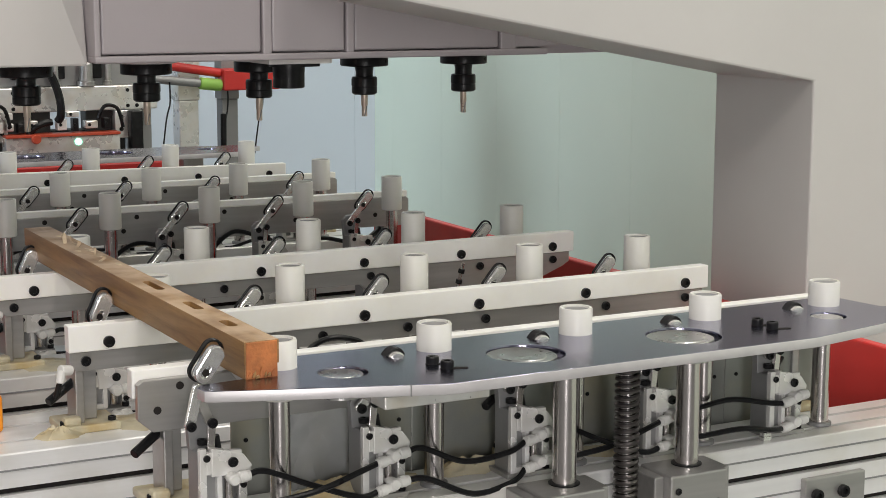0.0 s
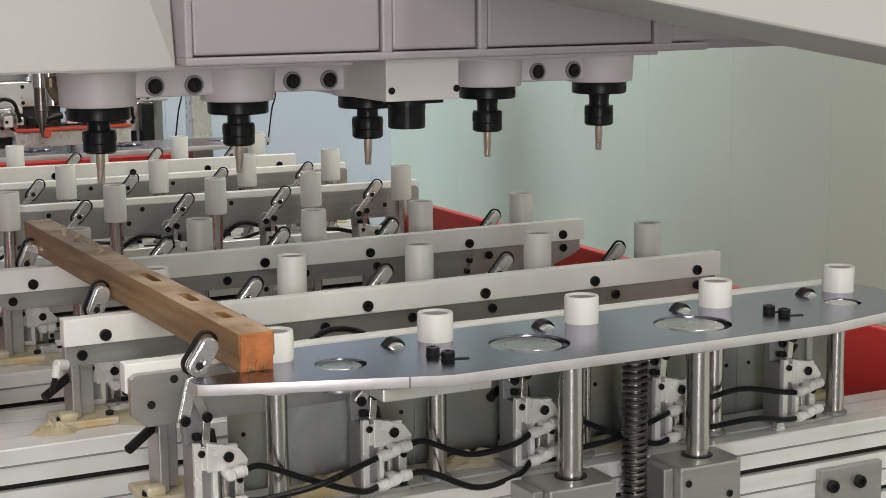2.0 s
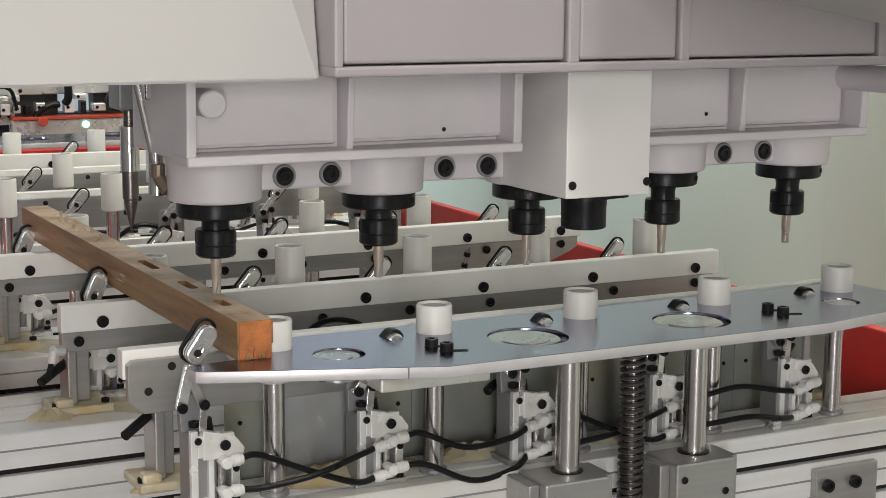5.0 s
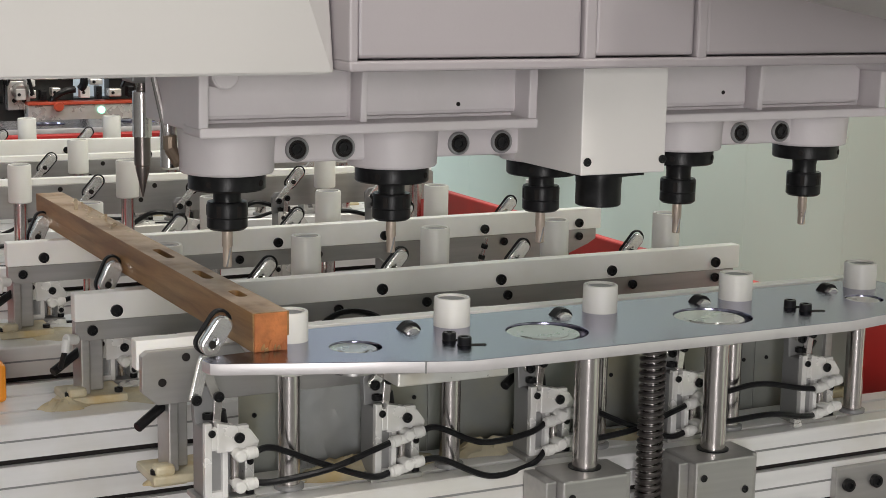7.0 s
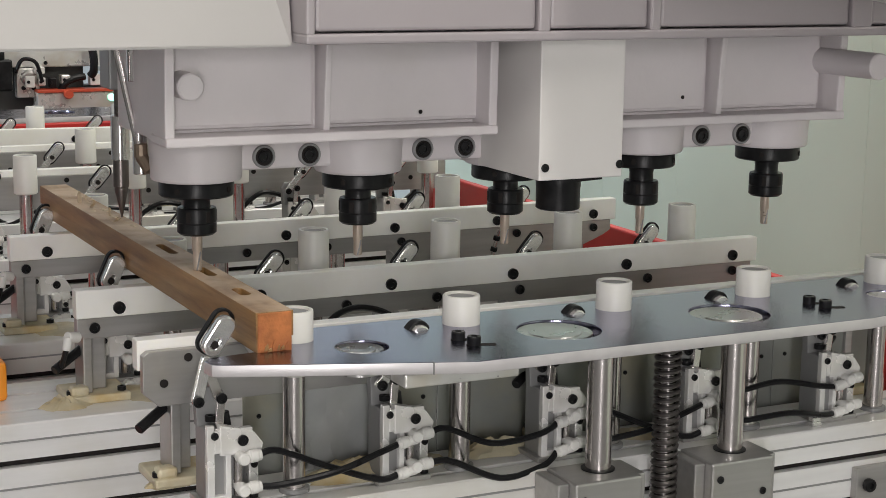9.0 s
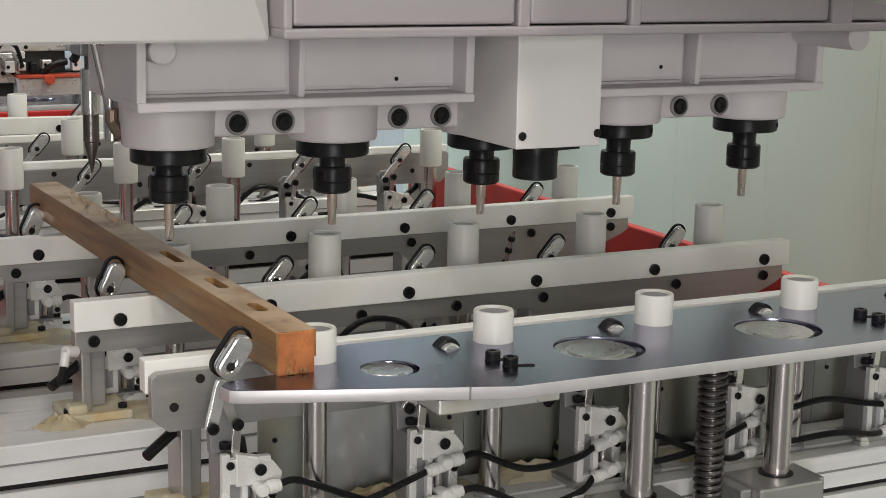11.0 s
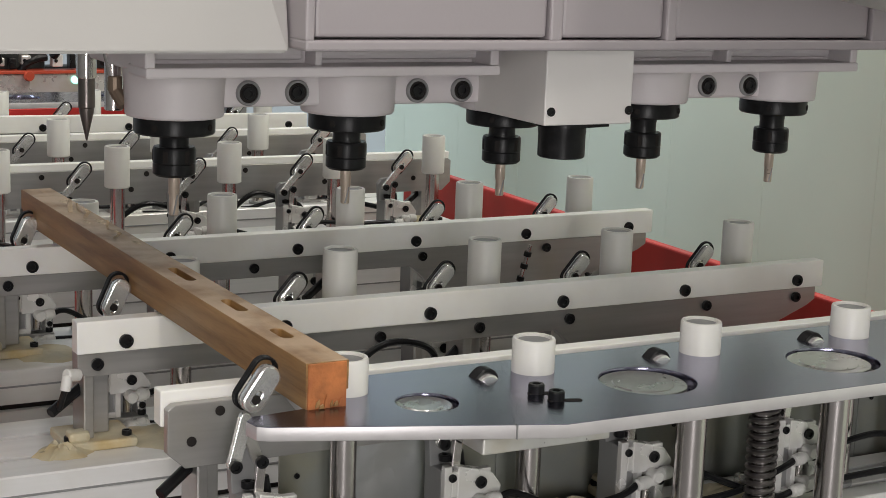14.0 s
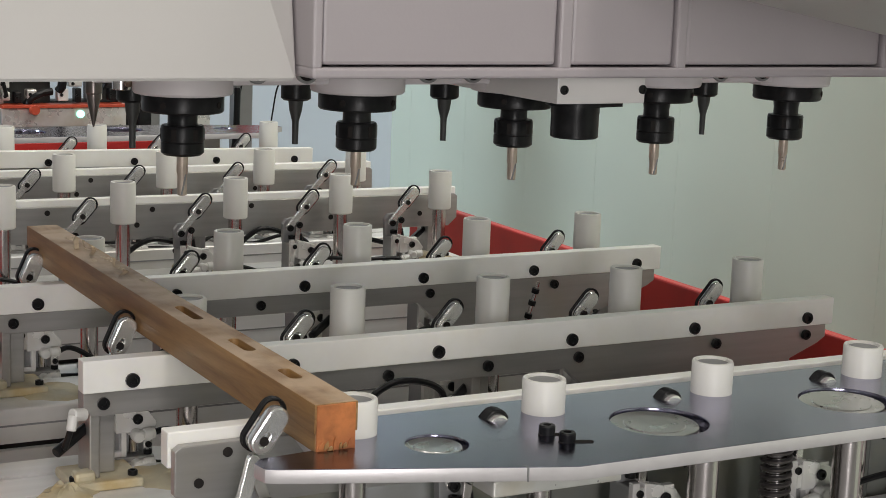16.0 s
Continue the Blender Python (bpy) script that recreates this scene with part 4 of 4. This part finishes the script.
for x0, x1, hs in ((0.07, 0.27, (0.140, 0.2017)), (0.29, 0.46, (0.3618, 0.424)), (0.73, 0.93, (0.804, 0.8744))):
    bm = bmesh.new()
    box(bm, x0, x1, -0.028, 0.05, 0.119, 0.166, 0.004)
    part("web", bm, CAST, head)
    for xx in hs:
        bm = bmesh.new()
        lathe(bm, [(0.0150, 0), (0.0150, 0.0035), (0.0138, 0.0048), (0.0118, 0.0048), (0.0112, 0.001)], 24, (xx, -0.0285, 0.136), (0, -1, 0))
        ring = part("counterbore", bm, GREYM, head)
        # dark disc supplies the shade round the sunken bolt
        bm = bmesh.new()
        lathe(bm, [(0.0116, 0), (0.0116, 0.0030), (0.006, 0.0032)], 20, (xx, -0.0285, 0.136), (0, -1, 0))
        part("bolt_hole", bm, DARK, ring)
        bolt("bolt", (xx, -0.0310, 0.136), (0, -1, 0), 0.0080, 0.004, ring)
bm = bmesh.new()
prism(bm, [(0.451, -0.185), (0.574, -0.185), (0.574, 0.10), (0.449, 0.10), (0.449, 0.01)], 0.1095, 0.45, "z", 0.0015)
mbox = part("motor_box", bm, COVER_LIT, head, "plain white motor box")
for x in (0.4595, 0.5695):
    bolt("screw", (x, -0.1852, 0.126), (0, -1, 0), 0.0055, 0.002, mbox)
bm = bmesh.new()
lathe(bm, [(0.0270, 0.064), (0.0290, 0.0655), (0.0290, 0.092), (0.0295, 0.095), (0.0295, 0.103), (0.036, 0.103), (0.036, 0.1105)], 32, (0.5085, -0.135, 0))
prism(bm, [(0.5085, -0.171), (0.560, -0.160), (0.566, -0.145), (0.5085, -0.105)], 0.103, 0.1102)
part("motor_nose", bm, BLACK, head, "black motor nose")
bm = bmesh.new()
lathe(bm, [(0.0165, 0), (0.0165, 0.044), (0.0145, 0.046)], 24, (0.0165, HF + 0.042, 0.235), (0, -1, 0))
part("knob", bm, CAST, head)
bm = bmesh.new()
lathe(bm, [(0.0185, 0), (0.0185, 0.130), (0.0165, 0.132)], 24, (0.9725, -0.075, 0.244), (0, -1, 0))
part("knob", bm, CAST, head)
# pointed tool and air line at the head's end
bm = bmesh.new()
lathe(bm, [(0.001, 0.0), (0.0100, 0.040), (0.0100, 0.044), (0.0115, 0.046), (0.0115, 0.145), (0.008, 0.147), (0.008, 0.30)], 20, (0.060, 0.36, 0))
tool = part("pointed_tool", bm, TOOLM, head, "pointed steel marking tool")
bm = bmesh.new()
rod(bm, 0.0135, (0.060, 0.36, 0.085), (0.060, 0.36, 0.150), 20, 0.001)
part("collar", bm, STEEL, tool)
bm = bmesh.new()
box(bm, 0.042, 0.078, 0.345, 0.40, 0.190, 0.45, 0.003)
box(bm, 0.040, 0.30, 0.05, 0.43, 0.36, 0.45, 0.003)
part("holder", bm, GREYM, head)
bm = bmesh.new()
rod(bm, 0.0060, (-0.004, 0.03, 0.145), (-0.008, 0.03, 0.42), 14)
rod(bm, 0.0110, (-0.006, 0.03, 0.230), (-0.008, 0.03, 0.42), 16, 0.001)
rod(bm, 0.004, (-0.006, 0.028, 0.150), (-0.058, 0.03, 0.40), 10)
rod(bm, 0.0110, (0.014, 0.085, 0.105), (0.014, 0.085, 0.165), 16, 0.001)
line = part("air_line", bm, STEEL, head)
bm = bmesh.new()
rod(bm, 0.0085, (-0.002, 0.028, 0.134), (-0.002, 0.028, 0.152), 12, 0.001)
rod(bm, 0.0080, (-0.002, 0.028, 0.136), (0.006, 0.015, 0.118), 12, 0.001)
part("nozzle", bm, BRASS, line, "small brass elbow")

drills = thing("drill_head", (0, 0, 0), "row of small black drill chucks behind the spindles", "drill head")
bm = bmesh.new()
box(bm, 0.0, 1.03, -0.04, 0.05, 0.085, 0.35, 0.004)
part("carrier", bm, CAST, drills)
for k in range(5):
    x = SX + SP * k
    bm = bmesh.new()
    lathe(bm, [(0.016, 0.058), (0.020, 0.061), (0.020, 0.086)], 24, (x, 0, 0))
    c = part("chuck", bm, BLACK, drills)
    bm = bmesh.new()
    lathe(bm, [(0.004, 0.0), (0.0045, 0.03), (0.0085, 0.045), (0.010, 0.058)], 18, (x, 0, 0))
    part("drill", bm, DUSK, c)

# ---- behind the machine ----
t = thing("rear_carriage", (0, 0, 0), "pale grey rear carriage with valves and an orange edged control strip", "carriage")
for x in (0.20, 0.96):
    bm = bmesh.new()
    box(bm, x, x + 0.08, 3.05, 3.14, 0, 1.3, 0.003)
    part("leg", bm, GREYM, t)
bm = bmesh.new()
box(bm, -0.55, 1.03, 2.95, 3.05, 1.092, 1.171, 0.004)
beam = part("beam", bm, BODY, t)
for x, z in ((0.56, 1.105), (0.56, 1.155), (0.93, 1.105), (0.96, 1.155), (0.93, 1.155), (0.96, 1.105), (0.25, 1.13)):
    bolt("screw", (x, 2.95, z), (0, -1, 0), 0.006, 0.004, beam)
bm = bmesh.new()
box(bm, -0.55, 1.03, 2.985, 3.05, 1.171, 1.5, 0.003)
part("upper_plate", bm, GREYM, t)
bm = bmesh.new()
box(bm, -0.55, 0.685, 2.985, 3.05, 0.70, 1.092, 0.003)
box(bm, 0.685, 0.80, 2.985, 3.05, 0.70, 1.030, 0.003)
box(bm, 0.80, 0.93, 2.985, 3.05, 0.70, 1.092, 0.003)
part("back", bm, DUSK, t)
for x, r, z1 in ((0.60, 0.020, 1.26), (0.70, 0.013, 1.30), (0.80, 0.022, 1.25), (0.87, 0.011, 1.30)):
    bm = bmesh.new()
    lathe(bm, [(r * 1.3, 1.172), (r * 1.3, 1.186), (r, 1.188), (r, z1 - 0.01), (r * 0.6, z1), (r * 0.6, z1 + 0.05)], 18, (x, 2.965, 0))
    part("cylinder", bm, ALU, t, "upright bright air cylinder")
for x0, x1 in ((0.10, 0.17), (0.47, 0.54), (0.885, 0.975)):
    bm = bmesh.new()
    box(bm, x0, x1, 2.945, 2.98, 1.00, 1.09, 0.003)
    bp = part("bracket", bm, BODY, t)
    for dx in (0.02, 0.05):
        for z in (1.03, 1.07):
            bolt("screw", (x0 + dx, 2.945, z), (0, -1, 0), 0.007, 0.004, bp)
bm = bmesh.new()
lathe(bm, [(0.024, 0), (0.024, 0.02), (0.018, 0.024)], 20, (0.505, 2.944, 1.06), (0, -1, 0))
part("gauge", bm, ALU, t)
for x in (0.18, 0.30, 0.56, 0.68, 0.80):
    bm = bmesh.new()
    box(bm, x, x + 0.05, 2.955, 2.985, 1.195, 1.25, 0.004)
    part("valve", bm, BLACK if x > 0.5 else FITTING, t)
bm = bmesh.new()
box(bm, 0.522, 0.887, 2.90, 2.96, 0.962, 1.018, 0.003)
part("strip", bm, BODY, t)
bm = bmesh.new()
box(bm, 0.522, 0.887, 2.893, 2.96, 1.018, 1.0265, 0.001)
part("edge", bm, REDOR, t)
bm = bmesh.new()
lathe(bm, [(0.013, 0), (0.016, 0.012), (0.013, 0.024)], 16, (0.612, 2.892, 1.014), (0, -1, 0))
part("button", bm, REDOR, t)
bm = bmesh.new()
lathe(bm, [(0.011, 0), (0.011, 0.006), (0.007, 0.009)], 16, (0.750, 2.90, 0.999), (0, -1, 0))
part("lamp", bm, LED, t, "lit green indicator lamp")
bm = bmesh.new()
box(bm, 0.925, 0.965, 2.90, 2.944, 0.80, 1.09, 0.004)
part("cable_duct", bm, BLACK, t)
bm = bmesh.new()
tube(bm, smooth_path([(0.635, 2.93, 1.25), (0.675, 2.92, 1.21), (0.697, 2.91, 1.14), (0.700, 2.91, 1.085), (0.692, 2.92, 1.065)]), 0.013, 10)
part("cable", bm, RUBBER, t)
bm = bmesh.new()
tube(bm, smooth_path([(0.60, 2.93, 1.022), (0.615, 2.92, 1.045), (0.645, 2.925, 1.058), (0.675, 2.93, 1.062)]), 0.011, 10)
part("cable", bm, RUBBER, t)
bm = bmesh.new()
box(bm, 0.36, 0.450, 2.90, 2.95, 1.025, 1.12, 0.006)
box(bm, 0.38, 0.43, 2.91, 2.96, 1.118, 1.15, 0.004)
part("motor", bm, BLACK, t)
for x, z, w, h, m in ((0.49, 1.075, 0.03, 0.05, FITTING), (0.53, 1.085, 0.022, 0.035, BODY), (0.565, 1.07, 0.02, 0.045, BLACK), (0.60, 1.09, 0.028, 0.04, BODY), (0.69, 1.08, 0.03, 0.05, FITTING), (0.74, 1.07, 0.018, 0.06, BLACK), (0.78, 1.085, 0.04, 0.035, BODY), (0.84, 1.08, 0.022, 0.05, BLACK), (0.52, 1.15, 0.03, 0.03, FITTING), (0.72, 1.155, 0.04, 0.025, BODY)):
    bm = bmesh.new()
    z, h = 1.03 + 0.55 * (z - 1.07), h * 0.7
    box(bm, x, x + w, 2.915, 2.952, z, z + h, 0.003)
    vb = part("valve_block", bm, m, t)
    bolt("screw", (x + w * 0.3, 2.915, z + h * 0.5), (0, -1, 0), 0.005, 0.004, vb)
for x, z in ((0.46, 1.03), (0.82, 1.02)):
    bm = bmesh.new()
    tube(bm, smooth_path([(x, 2.91, z + 0.05), (x + 0.02, 2.90, z + 0.09), (x + 0.06, 2.90, z + 0.08), (x + 0.08, 2.91, z + 0.02)]), 0.006, 8)
    part("cable", bm, RUBBER, t)
t = thing("cross_beam", (0, 0, 0), "red painted cross beam at the end of the machine bed", "beam")
bm = bmesh.new()
box(bm, -0.1, 0.96, 2.45, 2.53, 0.64, 0.975, 0.004)
part("plate", bm, RED, t)
for x in (0.0, 0.86):
    bm = bmesh.new()
    box(bm, x, x + 0.07, 2.46, 2.52, 0, 0.64, 0.003)
    part("leg", bm, RED, t)
for x, w, m in ((1.245, 0.036, BODY), (1.40, 0.030, GREYM)):
    t = thing("column", (x, 3.3, 0), "square grey steel column near the wall", "column")
    bm = bmesh.new()
    box(bm, -w, w, -w, w, 0.01, 1.09, 0.004)
    box(bm, -w - 0.004, w + 0.004, -w - 0.004, w + 0.004, 1.09, 2.6, 0.004)
    part("post", bm, m, t)
    bm = bmesh.new()
    box(bm, -0.07, 0.07, -0.07, 0.07, 0, 0.011, 0.002)
    part("foot", bm, GREYM, t)
t = thing("overhead_arm", (1.40, 3.26, 0), "red and grey tool arm with a lime green sleeve", "arm")
bm = bmesh.new()
box(bm, -0.05, 0.16, -0.07, -0.004, 1.125, 1.20, 0.006)
part("block", bm, RED, t)
bm = bmesh.new()
rod(bm, 0.016, (-0.05, -0.03, 1.185), (-0.24, -0.03, 1.215), 14, 0.002)
part("red_tube", bm, RED, t)
bm = bmesh.new()
rod(bm, 0.015, (-0.06, -0.04, 1.145), (-0.33, -0.04, 1.175), 14, 0.002)
part("bar", bm, GREYM, t)
bm = bmesh.new()
rod(bm, 0.021, (-0.05, -0.04, 1.143), (-0.13, -0.04, 1.152), 16, 0.003)
part("sleeve", bm, LIME, t)
for xx, yy, z0, z1 in ((1.135, 3.2, 0.9, 1.16), (1.345, 3.2, 0.85, 1.14), (1.475, 3.2, 0.9, 1.14)):
    t = thing("hanging_cable", (xx, yy, 0), "thin black cable hanging from the arm", "cable")
    bm = bmesh.new()
    tube(bm, smooth_path([(0.02, 0, z1), (0.022, 0.004, z1 - 0.07), (0.006, 0, (z0 + z1) / 2), (-0.012, 0, z0)]), 0.003, 6)
    part("cable", bm, RUBBER, t)
    if xx > 1.3 and xx < 1.4:
        bm = bmesh.new()
        rod(bm, 0.011, (0, 0, 0.80), (0.004, 0, 1.045), 12, 0.002)
        part("plug", bm, RUBBER, t)


def dust(x, y, z, rx, ry, h):
    q = bmesh.new()
    n = 22
    ring = [[q.verts.new((x + rx * f * math.cos(a) * (1 + 0.35 * noise.noise((3 * math.cos(a) + x * 9, 3 * math.sin(a), y))), y + ry * f * math.sin(a) * (1 + 0.35 * noise.noise((3 * math.cos(a), 3 * math.sin(a) + x * 9, y))), z + h * (1 - f * f) * (0.7 + 0.6 * noise.noise((60 * x + 5 * f * math.cos(a), 5 * f * math.sin(a), 1))))) for a in [2 * math.pi * i / n for i in range(n)]] for f in (1.0, 0.8, 0.6, 0.4, 0.2, 0.05)]
    for a, b in zip(ring, ring[1:]):
        for i in range(n):
            q.faces.new((a[i], a[(i + 1) % n], b[(i + 1) % n], b[i])).smooth = True
    q.faces.new(ring[-1])
    q.faces.new(ring[0][::-1])
    bmesh.ops.recalc_face_normals(q, faces=list(q.faces))
    return q


for x, y, z, rx, ry, h in ((0.20, -0.345, 0.8425, 0.075, 0.032, 0.026), (0.405, -0.33, 0.8425, 0.06, 0.026, 0.020), (0.05, 0.03, 0.8675, 0.06, 0.05, 0.008), (0.02, 0.45, 0.8675, 0.06, 0.05, 0.008), (-0.075, 0.01, 0.8675, 0.035, 0.03, 0.018), (-0.02, -0.285, 0.842, 0.03, 0.02, 0.014), (0.275, -0.335, 0.8425, 0.05, 0.026, 0.022), (0.62, -0.34, 0.8425, 0.04, 0.03, 0.010)):
    tagged(new("sawdust", finish("sawdust", dust(x, y, z, rx, ry, h), OILY)), "oily yellow sawdust heaped on the profile", "sawdust", "", "stuff")
rng = random.Random(4)
for n in range(12):
    y = rng.choice((0.20, 0.24, 0.46, 0.52, 0.36, 0.30, 0.07, -0.09)) + rng.uniform(-0.03, 0.03)
    r = rng.uniform(0.002, 0.005)
    tagged(new("wood_chip", finish("wood_chip", dust(0.0645 + rng.uniform(-0.015, 0.015), y, 1.0755, r, r * rng.uniform(1.2, 3.5), 0.0016), CHIP)), "pale loose wood chip lying on the wooden bar", "wood chip", "wood chips")

# ---- movement ----
TIMES = [0, .5, 1, 1.5, 2, 2.5, 3, 3.5, 4, 4.4, 6.5, 7, 7.5, 8, 8.5, 9, 9.6, 10.2, 10.8, 11.3, 11.5, 12, 12.5, 13, 13.5, 14, 14.5, 15, 15.5, 16]
TRAVEL = [.690, .636, .504, .366, .215, .077, -.066, -.208, -.299, -.303, -.301, -.286, -.198, -.180, -.150, -.155, -.15, -.10, -.03, .008, .012, .014, .021, .016, .015, .013, .010, .010, .010, .011]
PLUNGE = [1.250, 1.250, 1.233, 1.213, 1.194, 1.176, 1.157, 1.135, 1.121, 1.110, 1.091, 1.117, 1.118, 1.092, 1.085, 1.085, 1.086, 1.115, 1.115, 1.097, 1.089, 1.084, 1.081, 1.080, 1.103, 1.154, 1.218, 1.224, 1.223, 1.223]
SWAY = [.003, .003, .004, .003, .002, .002, .002, 0, -.003, -.002, .005, -.006, -.006, .003, .001, .007, .005, 0, -.002, -.002, -.002, .001, .002, .003, -.005, -.011, -.006, -.001, -.001, 0]
LEAN = [.05, .24, .14, .08, .17, .06, .07, -.03, .01, .02, 0, .05, .40, .12, .09, -.05, .0, .05, .1, .13, .14, .08, .17, .07, .09, .15, .11, .04, 0, .02]
# the pointed tool slides in its holder: lowered while the spindles cut
SLIDE = [(0, .030), (3.5, .030), (4, .030), (4.4, .026), (6.5, .006), (7, .028), (7.5, .026), (8, .006), (9, .002), (9.6, .002), (10.2, .026), (10.8, .026), (11.3, .008), (12, -.002), (13, -.004), (13.5, .012), (14, .030), (16, .030)]


def motions():
    walk(gantry, [(t, pose(0, y, z, 0, a, 0)) for t, y, z, a in zip(TIMES, TRAVEL, SWAY, LEAN)])
    walk(head, [(t, pose(0, y, z, 0, a, 0)) for t, y, z, a in zip(TIMES, TRAVEL, PLUNGE, LEAN)])
    walk(tool, [(t, pose(0, 0, z)) for t, z in SLIDE])
    walk(drills, [(t, pose(0, y + 0.19, 1.245 + (0.11 if t < 15 else 0.06 if t < 15.3 else 0.02 if t < 15.7 else 0), 0, a, 0)) for t, y, a in zip(TIMES, TRAVEL, LEAN)])


motions()
